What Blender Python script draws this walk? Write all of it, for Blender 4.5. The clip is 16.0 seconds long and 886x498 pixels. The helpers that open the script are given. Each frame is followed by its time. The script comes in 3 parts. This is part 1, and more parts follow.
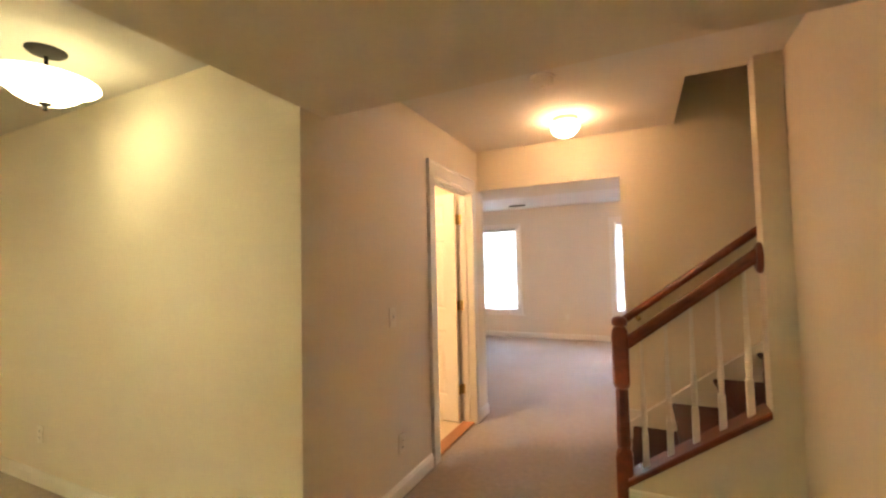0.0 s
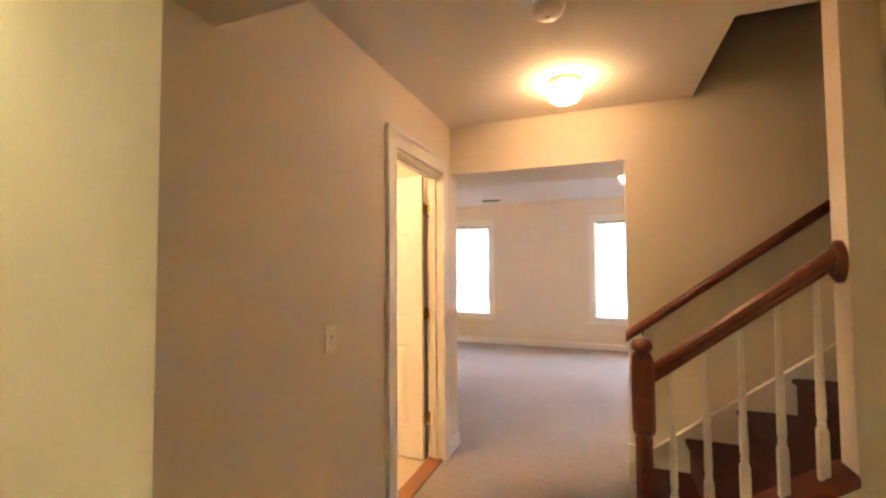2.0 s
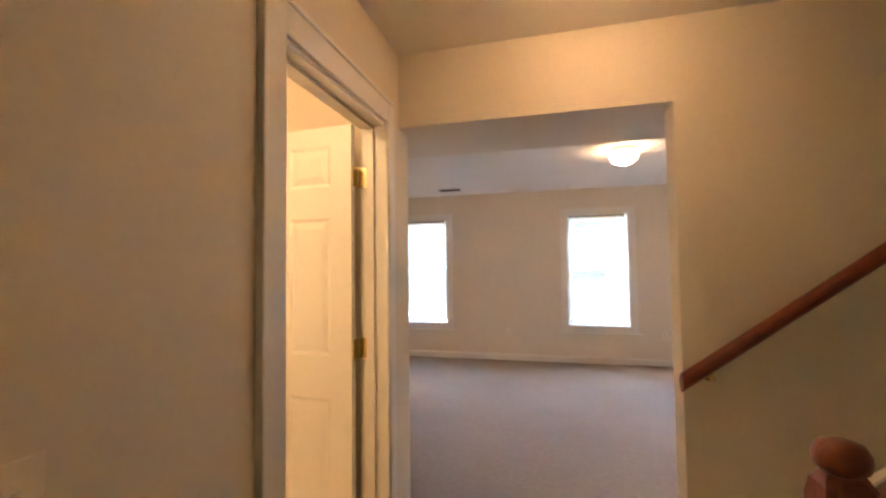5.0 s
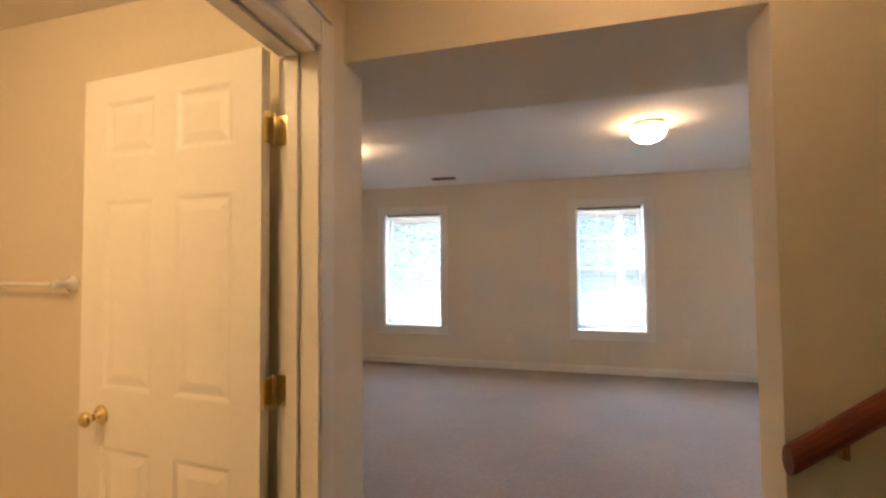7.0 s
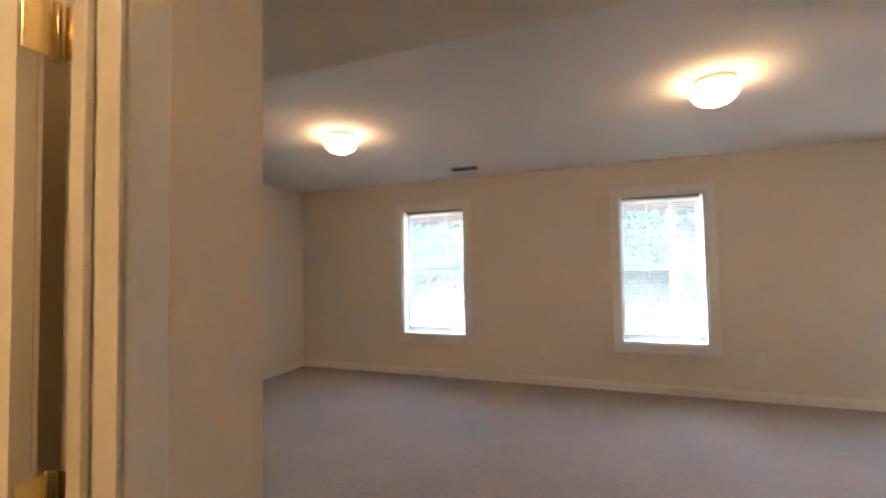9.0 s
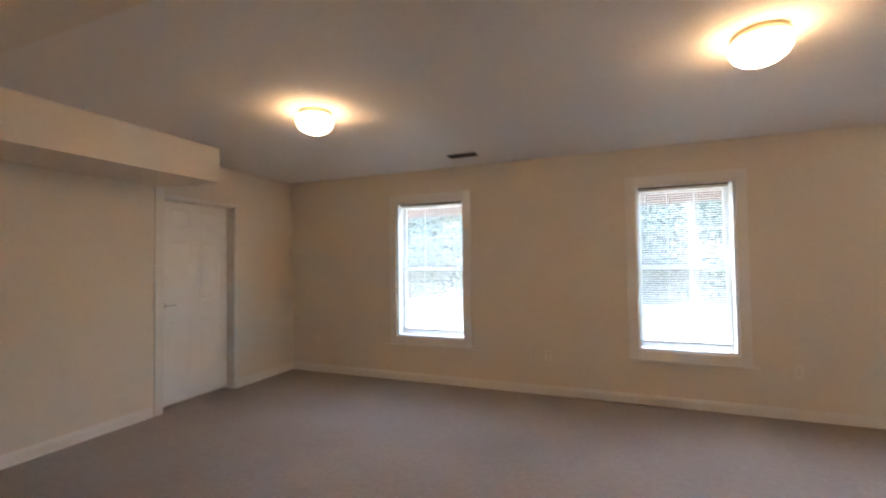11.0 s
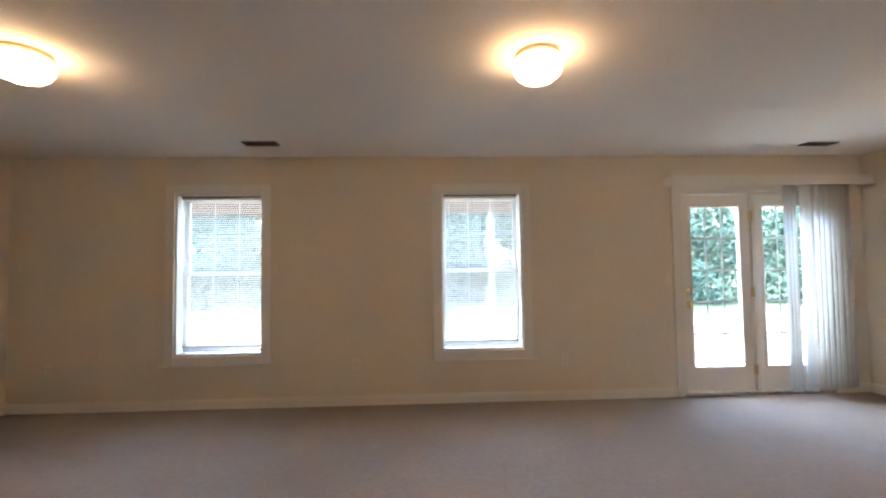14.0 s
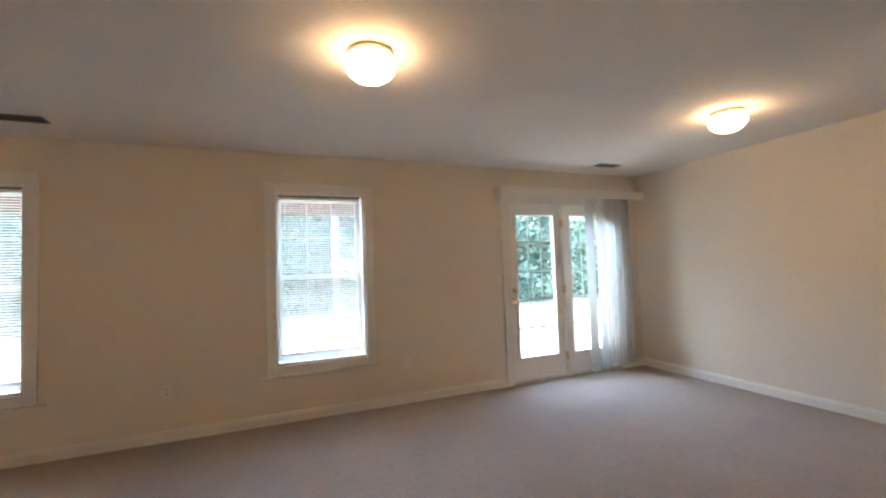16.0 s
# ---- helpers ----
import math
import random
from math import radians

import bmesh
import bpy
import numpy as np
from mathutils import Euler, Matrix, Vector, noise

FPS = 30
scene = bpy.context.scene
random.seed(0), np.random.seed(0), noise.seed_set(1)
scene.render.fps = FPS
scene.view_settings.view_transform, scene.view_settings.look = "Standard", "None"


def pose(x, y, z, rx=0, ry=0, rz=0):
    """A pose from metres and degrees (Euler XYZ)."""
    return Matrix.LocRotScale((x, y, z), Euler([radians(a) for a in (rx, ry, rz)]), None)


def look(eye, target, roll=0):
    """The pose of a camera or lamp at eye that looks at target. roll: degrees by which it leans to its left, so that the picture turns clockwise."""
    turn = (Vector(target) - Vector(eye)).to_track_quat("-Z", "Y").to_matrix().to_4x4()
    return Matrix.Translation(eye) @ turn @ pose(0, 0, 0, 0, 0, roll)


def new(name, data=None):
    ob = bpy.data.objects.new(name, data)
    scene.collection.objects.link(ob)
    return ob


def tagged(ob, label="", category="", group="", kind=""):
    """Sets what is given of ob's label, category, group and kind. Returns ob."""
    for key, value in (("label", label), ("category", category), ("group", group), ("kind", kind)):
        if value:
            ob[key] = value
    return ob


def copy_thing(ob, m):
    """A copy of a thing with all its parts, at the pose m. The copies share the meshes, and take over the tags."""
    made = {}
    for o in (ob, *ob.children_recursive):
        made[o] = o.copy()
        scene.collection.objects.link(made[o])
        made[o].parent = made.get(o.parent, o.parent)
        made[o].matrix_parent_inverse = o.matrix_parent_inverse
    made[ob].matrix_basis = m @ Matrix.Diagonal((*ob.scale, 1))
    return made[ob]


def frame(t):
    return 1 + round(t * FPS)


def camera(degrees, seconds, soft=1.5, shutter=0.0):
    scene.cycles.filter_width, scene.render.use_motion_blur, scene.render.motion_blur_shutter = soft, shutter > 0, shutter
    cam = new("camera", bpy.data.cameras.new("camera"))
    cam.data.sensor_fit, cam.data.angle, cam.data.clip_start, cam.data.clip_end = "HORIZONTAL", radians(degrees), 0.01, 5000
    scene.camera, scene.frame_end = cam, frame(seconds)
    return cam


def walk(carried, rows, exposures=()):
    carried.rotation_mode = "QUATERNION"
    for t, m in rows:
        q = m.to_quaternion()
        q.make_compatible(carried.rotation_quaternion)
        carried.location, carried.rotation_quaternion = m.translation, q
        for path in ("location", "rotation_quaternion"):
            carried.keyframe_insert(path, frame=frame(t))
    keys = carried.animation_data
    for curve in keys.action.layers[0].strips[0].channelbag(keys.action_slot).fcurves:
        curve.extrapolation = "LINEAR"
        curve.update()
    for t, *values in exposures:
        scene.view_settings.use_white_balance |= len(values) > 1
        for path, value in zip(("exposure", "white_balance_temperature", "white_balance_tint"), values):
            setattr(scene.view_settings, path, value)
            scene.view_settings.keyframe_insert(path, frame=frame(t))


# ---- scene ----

# camera and walk
cam = camera(93.2, 16.0, soft=2.4)
PATH = [
    (0, (0.107, -0.058, 1.37), (-0.744, 1.749, 1.459), -1.3),
    (0.5, (0.021, 0.096, 1.369), (-0.786, 1.924, 1.47), -0.9),
    (1, (-0.047, 0.268, 1.371), (-0.83, 2.105, 1.479), -0.6),
    (1.5, (-0.114, 0.43, 1.376), (-0.861, 2.282, 1.481), -0.6),
    (2, (-0.174, 0.6, 1.378), (-0.884, 2.468, 1.46), -0.4),
    (2.5, (-0.25, 0.755, 1.377), (-0.913, 2.641, 1.444), -0.4),
    (3, (-0.317, 0.934, 1.374), (-0.949, 2.831, 1.436), -0.6),
    (3.5, (-0.392, 1.12, 1.381), (-0.997, 3.025, 1.453), -0.9),
    (4, (-0.461, 1.308, 1.387), (-1.013, 3.228, 1.475), -1.0),
    (6.5, (-0.572, 2.184, 1.395), (-1.047, 4.125, 1.468), -0.6),
    (7, (-0.582, 2.341, 1.399), (-1.089, 4.275, 1.467), -0.5),
    (7.5, (-0.591, 2.499, 1.407), (-1.127, 4.425, 1.477), -0.5),
    (8, (-0.563, 2.672, 1.406), (-1.15, 4.583, 1.475), -0.9),
    (10.5, (-0.535, 3.361, 1.387), (-1.291, 5.211, 1.47), -0.6),
    (11, (-0.543, 3.464, 1.399), (-1.281, 5.322, 1.46), -0.8),
    (11.5, (-0.544, 3.54, 1.401), (-1.208, 5.426, 1.464), -0.6),
    (12, (-0.543, 3.595, 1.403), (-1.089, 5.517, 1.49), -0.7),
    (12.5, (-0.52, 3.634, 1.396), (-0.936, 5.586, 1.511), -0.6),
    (13, (-0.482, 3.675, 1.392), (-0.746, 5.654, 1.506), -0.6),
    (13.5, (-0.452, 3.702, 1.371), (-0.552, 5.696, 1.475), -0.7),
    (14, (-0.443, 3.725, 1.368), (-0.366, 5.722, 1.448), -0.8),
    (14.5, (-0.389, 3.747, 1.384), (-0.141, 5.731, 1.44), -0.7),
    (15, (-0.402, 3.761, 1.335), (0.039, 5.71, 1.414), -0.8),
    (15.5, (-0.385, 3.781, 1.329), (0.24, 5.679, 1.417), -1.2),
    (16, (-0.331, 3.804, 1.367), (0.426, 5.653, 1.453), -2.0),
]
EXPOSURE = [(0.0, 7.97, 6950, 19), (2.0, 7.92, 7000, 19), (4.0, 7.60, 6900, 18), (6.4, 6.88, 6900, 15), (7.0, 6.86, 6900, 14), (8.2, 6.84, 6900, 14), (10.5, 6.68, 7100, 15), (13.5, 6.55, 7100, 13), (16.0, 6.52, 7100, 12)]
walk(cam, [(t, look(eye, target, roll)) for t, eye, target, roll in PATH], EXPOSURE)

# world and sun
SUN_EL, SUN_AZ = radians(62), radians(-88)
world = bpy.data.worlds.new("sky")
scene.world = world
world.use_nodes = True
wn = world.node_tree
sky = wn.nodes.new("ShaderNodeTexSky")
sky.sky_type, sky.sun_disc = "NISHITA", False
sky.sun_elevation, sky.sun_rotation = SUN_EL, SUN_AZ
wn.links.new(sky.outputs[0], wn.nodes["Background"].inputs[0])
wn.nodes["Background"].inputs[1].default_value = 0.088
sun_data = bpy.data.lights.new("sun", "SUN")
sun_data.energy, sun_data.angle, sun_data.color = 0.6, radians(12), (1.0, 0.95, 0.87)
sun = new("sun", sun_data)
sun_from = Vector((math.sin(SUN_AZ) * math.cos(SUN_EL), math.cos(SUN_AZ) * math.cos(SUN_EL), math.sin(SUN_EL)))
sun.matrix_world = look(sun_from * 40, (0, 0, 0))
HALL_GLOW, ROOM_GLOW, FOYER_GLOW, BATH_GLOW = 0.270, 0.315, 0.062, 0.68
FOYER_BULB, FOYER_GLOW_REAR, FOYER_BULB_REAR = 0.075, 0.29, 4.2
# faint emission on the lamp necks imitates lamplight passing through them
NECK_GLOW = 0.006
WARM, BATH_WARM, ROOM_WARM, CFL = (1.0, 0.60, 0.30), (1.0, 0.67, 0.34), (1.0, 0.65, 0.37), (0.96, 0.89, 0.46)


# ---------- materials ----------
def material(name, color, rough=0.6, metal=0.0, scale=40.0, vary=0.06, bump=0.02, bump_scale=300.0, coat=0.0, stain=0.0, per_object=0.0):
    """A surface with grain and a broad unevenness, in object-independent metres."""
    m = bpy.data.materials.new(name)
    m.use_nodes = True
    nt = m.node_tree
    n, l = nt.nodes, nt.links
    b = n["Principled BSDF"]
    b.inputs["Roughness"].default_value, b.inputs["Metallic"].default_value = rough, metal
    b.inputs["Coat Weight"].default_value = coat
    geo = n.new("ShaderNodeNewGeometry")
    fine = n.new("ShaderNodeTexNoise")
    fine.inputs["Scale"].default_value, fine.inputs["Detail"].default_value = scale, 4
    broad = n.new("ShaderNodeTexNoise")
    broad.inputs["Scale"].default_value, broad.inputs["Detail"].default_value = 1.3, 3
    l.new(geo.outputs["Position"], fine.inputs["Vector"])
    l.new(geo.outputs["Position"], broad.inputs["Vector"])
    add = n.new("ShaderNodeMath")
    add.operation = "MULTIPLY_ADD"
    l.new(broad.outputs["Fac"], add.inputs[0])
    add.inputs[1].default_value = 0.7 + stain
    l.new(fine.outputs["Fac"], add.inputs[2])
    ramp = n.new("ShaderNodeMapRange")
    ramp.inputs["From Min"].default_value, ramp.inputs["From Max"].default_value = 0.5, 1.25 + stain
    ramp.inputs["To Min"].default_value, ramp.inputs["To Max"].default_value = 1 - vary, 1 + vary
    l.new(add.outputs[0], ramp.inputs["Value"])
    value = ramp.outputs[0]
    if per_object:
        info = n.new("ShaderNodeObjectInfo")
        own = n.new("ShaderNodeMapRange")
        own.inputs["To Min"].default_value, own.inputs["To Max"].default_value = 1 - per_object, 1 + per_object
        l.new(info.outputs["Random"], own.inputs["Value"])
        mul = n.new("ShaderNodeMath")
        mul.operation = "MULTIPLY"
        l.new(value, mul.inputs[0])
        l.new(own.outputs[0], mul.inputs[1])
        value = mul.outputs[0]
    tint = n.new("ShaderNodeVectorMath")
    tint.operation = "SCALE"
    tint.inputs[0].default_value = color
    l.new(value, tint.inputs["Scale"])
    l.new(tint.outputs[0], b.inputs["Base Color"])
    if bump:
        tex = n.new("ShaderNodeTexNoise")
        tex.inputs["Scale"].default_value, tex.inputs["Detail"].default_value = bump_scale, 3
        l.new(geo.outputs["Position"], tex.inputs["Vector"])
        bn = n.new("ShaderNodeBump")
        bn.inputs["Strength"].default_value, bn.inputs["Distance"].default_value = min(1.0, bump * 20), 0.002
        l.new(tex.outputs["Fac"], bn.inputs["Height"])
        l.new(bn.outputs[0], b.inputs["Normal"])
    return m


def wood_material(name, dark, light, rough=0.3, coat=0.3, gloss=0.5):
    """Stained, varnished wood with grain along the object's own length."""
    m = bpy.data.materials.new(name)
    m.use_nodes = True
    n, l = m.node_tree.nodes, m.node_tree.links
    b = n["Principled BSDF"]
    b.inputs["Roughness"].default_value, b.inputs["Coat Weight"].default_value = rough, coat
    b.inputs["Specular IOR Level"].default_value = gloss
    geo, mapping = n.new("ShaderNodeNewGeometry"), n.new("ShaderNodeMapping")
    mapping.inputs["Scale"].default_value = (6, 60, 14)
    grain, worn = n.new("ShaderNodeTexNoise"), n.new("ShaderNodeTexNoise")
    grain.inputs["Scale"].default_value, grain.inputs["Detail"].default_value = 2.0, 6
    worn.inputs["Scale"].default_value = 5.0
    l.new(geo.outputs["Position"], mapping.inputs["Vector"])
    l.new(mapping.outputs[0], grain.inputs["Vector"])
    l.new(geo.outputs["Position"], worn.inputs["Vector"])
    mean = n.new("ShaderNodeMath")
    mean.operation = "MULTIPLY_ADD"
    l.new(worn.outputs["Fac"], mean.inputs[0])
    mean.inputs[1].default_value = 0.5
    l.new(grain.outputs["Fac"], mean.inputs[2])
    ramp = n.new("ShaderNodeValToRGB")
    ramp.color_ramp.elements[0].position, ramp.color_ramp.elements[1].position = 0.5, 1.0
    ramp.color_ramp.elements[0].color, ramp.color_ramp.elements[1].color = (*dark, 1), (*light, 1)
    l.new(mean.outputs[0], ramp.inputs[0])
    l.new(ramp.outputs[0], b.inputs["Base Color"])
    bn = n.new("ShaderNodeBump")
    bn.inputs["Strength"].default_value, bn.inputs["Distance"].default_value = 0.15, 0.002
    l.new(grain.outputs["Fac"], bn.inputs["Height"])
    l.new(bn.outputs[0], b.inputs["Normal"])
    return m


def carpet_material():
    m = bpy.data.materials.new("carpet")
    m.use_nodes = True
    n, l = m.node_tree.nodes, m.node_tree.links
    b = n["Principled BSDF"]
    b.inputs["Roughness"].default_value = 0.95
    b.inputs["Specular IOR Level"].default_value = 0.15
    b.inputs["Sheen Weight"].default_value = 0.25
    b.inputs["Sheen Roughness"].default_value = 0.5
    geo = n.new("ShaderNodeNewGeometry")
    tuft, patch, wear = n.new("ShaderNodeTexVoronoi"), n.new("ShaderNodeTexNoise"), n.new("ShaderNodeTexNoise")
    tuft.inputs["Scale"].default_value = 160
    patch.inputs["Scale"].default_value, patch.inputs["Detail"].default_value = 26, 6
    wear.inputs["Scale"].default_value, wear.inputs["Detail"].default_value = 1.1, 3
    for t in (tuft, patch, wear):
        l.new(geo.outputs["Position"], t.inputs["Vector"])
    s1 = n.new("ShaderNodeMath")
    s1.operation = "MULTIPLY_ADD"
    l.new(patch.outputs["Fac"], s1.inputs[0])
    s1.inputs[1].default_value = 0.85
    l.new(wear.outputs["Fac"], s1.inputs[2])
    s2 = n.new("ShaderNodeMath")
    s2.operation = "MULTIPLY_ADD"
    l.new(tuft.outputs["Distance"], s2.inputs[0])
    s2.inputs[1].default_value = -0.35
    l.new(s1.outputs[0], s2.inputs[2])
    ramp = n.new("ShaderNodeValToRGB")
    ramp.color_ramp.elements[0].position, ramp.color_ramp.elements[1].position = 0.55, 1.18
    ramp.color_ramp.elements[0].color, ramp.color_ramp.elements[1].color = (0.285, 0.228, 0.184, 1), (0.352, 0.282, 0.231, 1)
    l.new(s2.outputs[0], ramp.inputs[0])
    l.new(ramp.outputs[0], b.inputs["Base Color"])
    bn = n.new("ShaderNodeBump")
    bn.inputs["Strength"].default_value, bn.inputs["Distance"].default_value = 0.6, 0.006
    l.new(s2.outputs[0], bn.inputs["Height"])
    l.new(bn.outputs[0], b.inputs["Normal"])
    return m


def glow_material(name, color, strength):
    m = bpy.data.materials.new(name)
    m.use_nodes = True
    b = m.node_tree.nodes["Principled BSDF"]
    b.inputs["Base Color"].default_value = (0.9, 0.88, 0.82, 1)
    b.inputs["Roughness"].default_value = 0.25
    b.inputs["Emission Color"].default_value = (*color, 1)
    b.inputs["Emission Strength"].default_value = strength
    return m


def glass_material():
    m = bpy.data.materials.new("window_glass")
    m.use_nodes = True
    n, l = m.node_tree.nodes, m.node_tree.links
    out = n["Material Output"]
    n.remove(n["Principled BSDF"])
    clear, gloss, mix, facing = n.new("ShaderNodeBsdfTransparent"), n.new("ShaderNodeBsdfGlossy"), n.new("ShaderNodeMixShader"), n.new("ShaderNodeLayerWeight")
    power, share = n.new("ShaderNodeMath"), n.new("ShaderNodeMath")
    power.operation, share.operation = "POWER", "MULTIPLY_ADD"
    power.inputs[1].default_value, share.inputs[1].default_value, share.inputs[2].default_value = 5.0, 0.9, 0.035
    clear.inputs[0].default_value = (0.93, 0.96, 0.95, 1)
    gloss.inputs["Roughness"].default_value = 0.02
    l.new(facing.outputs["Facing"], power.inputs[0])
    l.new(power.outputs[0], share.inputs[0])
    l.new(share.outputs[0], mix.inputs[0])
    l.new(clear.outputs[0], mix.inputs[1])
    l.new(gloss.outputs[0], mix.inputs[2])
    l.new(mix.outputs[0], out.inputs[0])
    return m


def translucent(m, share):
    """Lets part of the light through a thin sheet of the material."""
    n, l = m.node_tree.nodes, m.node_tree.links
    b, out = n["Principled BSDF"], n["Material Output"]
    thin, mix = n.new("ShaderNodeBsdfTranslucent"), n.new("ShaderNodeMixShader")
    thin.inputs[0].default_value = (0.88, 0.88, 0.86, 1)
    mix.inputs[0].default_value = share
    l.new(b.outputs[0], mix.inputs[1])
    l.new(thin.outputs[0], mix.inputs[2])
    l.new(mix.outputs[0], out.inputs[0])
    return m


PAINT = material("cream_wall_paint", (0.76, 0.685, 0.57), 0.75, vary=0.03, bump=0.012, bump_scale=180)
CEIL = material("flat_ceiling_paint", (0.80, 0.765, 0.72), 0.9, vary=0.03, bump=0.02, bump_scale=120)
TRIM = material("white_trim_paint", (0.80, 0.77, 0.705), 0.38, vary=0.03, bump=0.006, bump_scale=90)
DOORP = material("white_door_paint", (0.85, 0.825, 0.77), 0.35, vary=0.025, bump=0.006, bump_scale=120)
WOOD = wood_material("red_brown_stained_wood", (0.10, 0.018, 0.006), (0.23, 0.048, 0.016), 0.33, 0.06)
TREAD = wood_material("dark_brown_stair_wood", (0.036, 0.0075, 0.004), (0.072, 0.017, 0.009), 0.55, 0.0, 0.25)
OAK = wood_material("orange_threshold_wood", (0.28, 0.10, 0.03), (0.42, 0.17, 0.06), 0.4)
CARPET = carpet_material()
TILE = material("beige_floor_tile", (0.62, 0.52, 0.40), 0.35, vary=0.05)
BRASS = material("polished_brass", (0.78, 0.65, 0.36), 0.18, 1.0, vary=0.05, bump=0.003)
PAN = material("pale_brass_lamp_pan", (0.80, 0.68, 0.44), 0.45, 0.2, vary=0.05, bump=0.003)
NICKEL = material("satin_nickel", (0.62, 0.58, 0.52), 0.32, 1.0, vary=0.05, bump=0.003)
BRONZE = material("dark_bronze", (0.012, 0.008, 0.006), 0.6, 0.1, vary=0.1)
PLASTIC = material("ivory_plastic", (0.80, 0.74, 0.635), 0.35, vary=0.02, bump=0)
WHITEP = material("white_plastic", (0.80, 0.78, 0.74), 0.4, vary=0.02, bump=0)
# near-black in place of the shade inside socket slots and behind vent louvres
BLACK = material("dark_slot", (0.02, 0.018, 0.016), 0.7, bump=0)
VENTM = material("brown_vent_metal", (0.11, 0.085, 0.07), 0.5, 0.3, vary=0.08)
VINYL = material("white_vinyl", (0.82, 0.82, 0.80), 0.4, vary=0.02, bump=0)
SLAT = translucent(material("white_blind_slat", (0.84, 0.84, 0.83), 0.45, vary=0.02, bump=0, per_object=0.03), 0.64)
VANE = translucent(material("ivory_blind_vane", (0.90, 0.89, 0.86), 0.45, vary=0.03, per_object=0.05), 0.62)
GLASS = glass_material()
PORC = material("white_porcelain", (0.8, 0.8, 0.78), 0.15, vary=0.02, bump=0)
CONCRETE = material("pale_concrete", (0.13, 0.125, 0.116), 0.85, scale=15, vary=0.12, bump=0.05, bump_scale=60)
GRASS = material("lawn", (0.026, 0.042, 0.020), 0.9, scale=9, vary=0.3, bump=0.08, bump_scale=50)
BARK = material("bark", (0.13, 0.10, 0.075), 0.9, scale=12, vary=0.3, bump=0.08, bump_scale=40)
LEAF = material("leaf", (0.052, 0.100, 0.074), 0.75, scale=2.5, vary=0.24, bump=0)
LUMBER = material("weathered_deck_lumber", (0.11, 0.062, 0.045), 0.8, scale=25, vary=0.15, bump=0.04)
POST = material("weathered_post_paint", (0.22, 0.20, 0.18), 0.7, vary=0.08)
SIDING = material("pale_siding", (0.6, 0.58, 0.53), 0.7, vary=0.05)
GLOW_HALL = glow_material("lit_hall_glass", WARM, HALL_GLOW)
GLOW_ROOM = glow_material("lit_room_glass", ROOM_WARM, ROOM_GLOW)
GLOW_NECK = glow_material("lit_amber_glass", (1.0, 0.74, 0.34), NECK_GLOW)
GLOW_FOYER = glow_material("lit_bell_glass", CFL, FOYER_GLOW)
GLOW_BULB = glow_material("lit_bulb", CFL, FOYER_BULB)
GLOW_FOYER_REAR = glow_material("lit_bell_glass_bright", CFL, FOYER_GLOW_REAR)
GLOW_BULB_REAR = glow_material("lit_bulb_bright", CFL, FOYER_BULB_REAR)
GLOW_BATH = glow_material("lit_bath_glass", BATH_WARM, BATH_GLOW)


# ---------- mesh helpers ----------
def box(bm, x0, x1, y0, y1, z0, z1, bevel=0.0):
    m = Matrix.Translation(((x0 + x1) / 2, (y0 + y1) / 2, (z0 + z1) / 2)) @ Matrix.Diagonal((x1 - x0, y1 - y0, z1 - z0, 1))
    made = bmesh.ops.create_cube(bm, size=1, matrix=m)
    if bevel:
        edges = list({e for v in made["verts"] for e in v.link_edges})
        bmesh.ops.bevel(bm, geom=edges, offset=bevel, segments=2, affect="EDGES", profile=0.6)
    return bm


def boxed(*dims, bevel=0.0):
    return box(bmesh.new(), *dims, bevel=bevel)


def boxes(*all_dims):
    bm = bmesh.new()
    for d in all_dims:
        box(bm, *d)
    return bm


def lathe(profile, steps=32, axis="z", closed=True):
    """A turned body from (radius, height) pairs."""
    bm = bmesh.new()
    rings = []
    for r, h in profile:
        ring = []
        for i in range(steps):
            a = 2 * math.pi * i / steps
            p = (r * math.cos(a), r * math.sin(a), h)
            if axis == "y":
                p = (p[0], p[2], p[1])
            elif axis == "x":
                p = (p[2], p[0], p[1])
            ring.append(bm.verts.new(p))
        rings.append(ring)
    for a, b in zip(rings, rings[1:]):
        for i in range(steps):
            f = bm.faces.new((a[i], a[(i + 1) % steps], b[(i + 1) % steps], b[i]))
            f.smooth = True
    if closed:
        bm.faces.new(rings[0])
        bm.faces.new(rings[-1])
    bmesh.ops.recalc_face_normals(bm, faces=bm.faces)
    return bm


def sweep(section, start, end):
    """A section of (side, up) points carried from start to end, upright ends."""
    bm = bmesh.new()
    a, b = Vector(start), Vector(end)
    d = (b - a).normalized()
    side = d.cross(Vector((0, 0, 1))).normalized()
    up = Vector((0, 0, 1))
    rows = [[bm.verts.new(p + side * s + up * u) for s, u in section] for p in (a, b)]
    k = len(section)
    for i in range(k):
        bm.faces.new((rows[0][i], rows[0][(i + 1) % k], rows[1][(i + 1) % k], rows[1][i]))
    bm.faces.new(rows[0])
    bm.faces.new(rows[1])
    bmesh.ops.recalc_face_normals(bm, faces=bm.faces)
    return bm


def prism(points, y0, y1):
    """An outline of (x, z) points given thickness along y."""
    bm = bmesh.new()
    near = [bm.verts.new((x, y0, z)) for x, z in points]
    far = [bm.verts.new((x, y1, z)) for x, z in points]
    k = len(points)
    for i in range(k):
        bm.faces.new((near[i], near[(i + 1) % k], far[(i + 1) % k], far[i]))
    bm.faces.new(near)
    bm.faces.new(far)
    bmesh.ops.recalc_face_normals(bm, faces=bm.faces)
    return bm


def mesh_of(name, bm, mat):
    me = bpy.data.meshes.new(name)
    bm.to_mesh(me)
    bm.free()
    me.materials.append(mat)
    return me


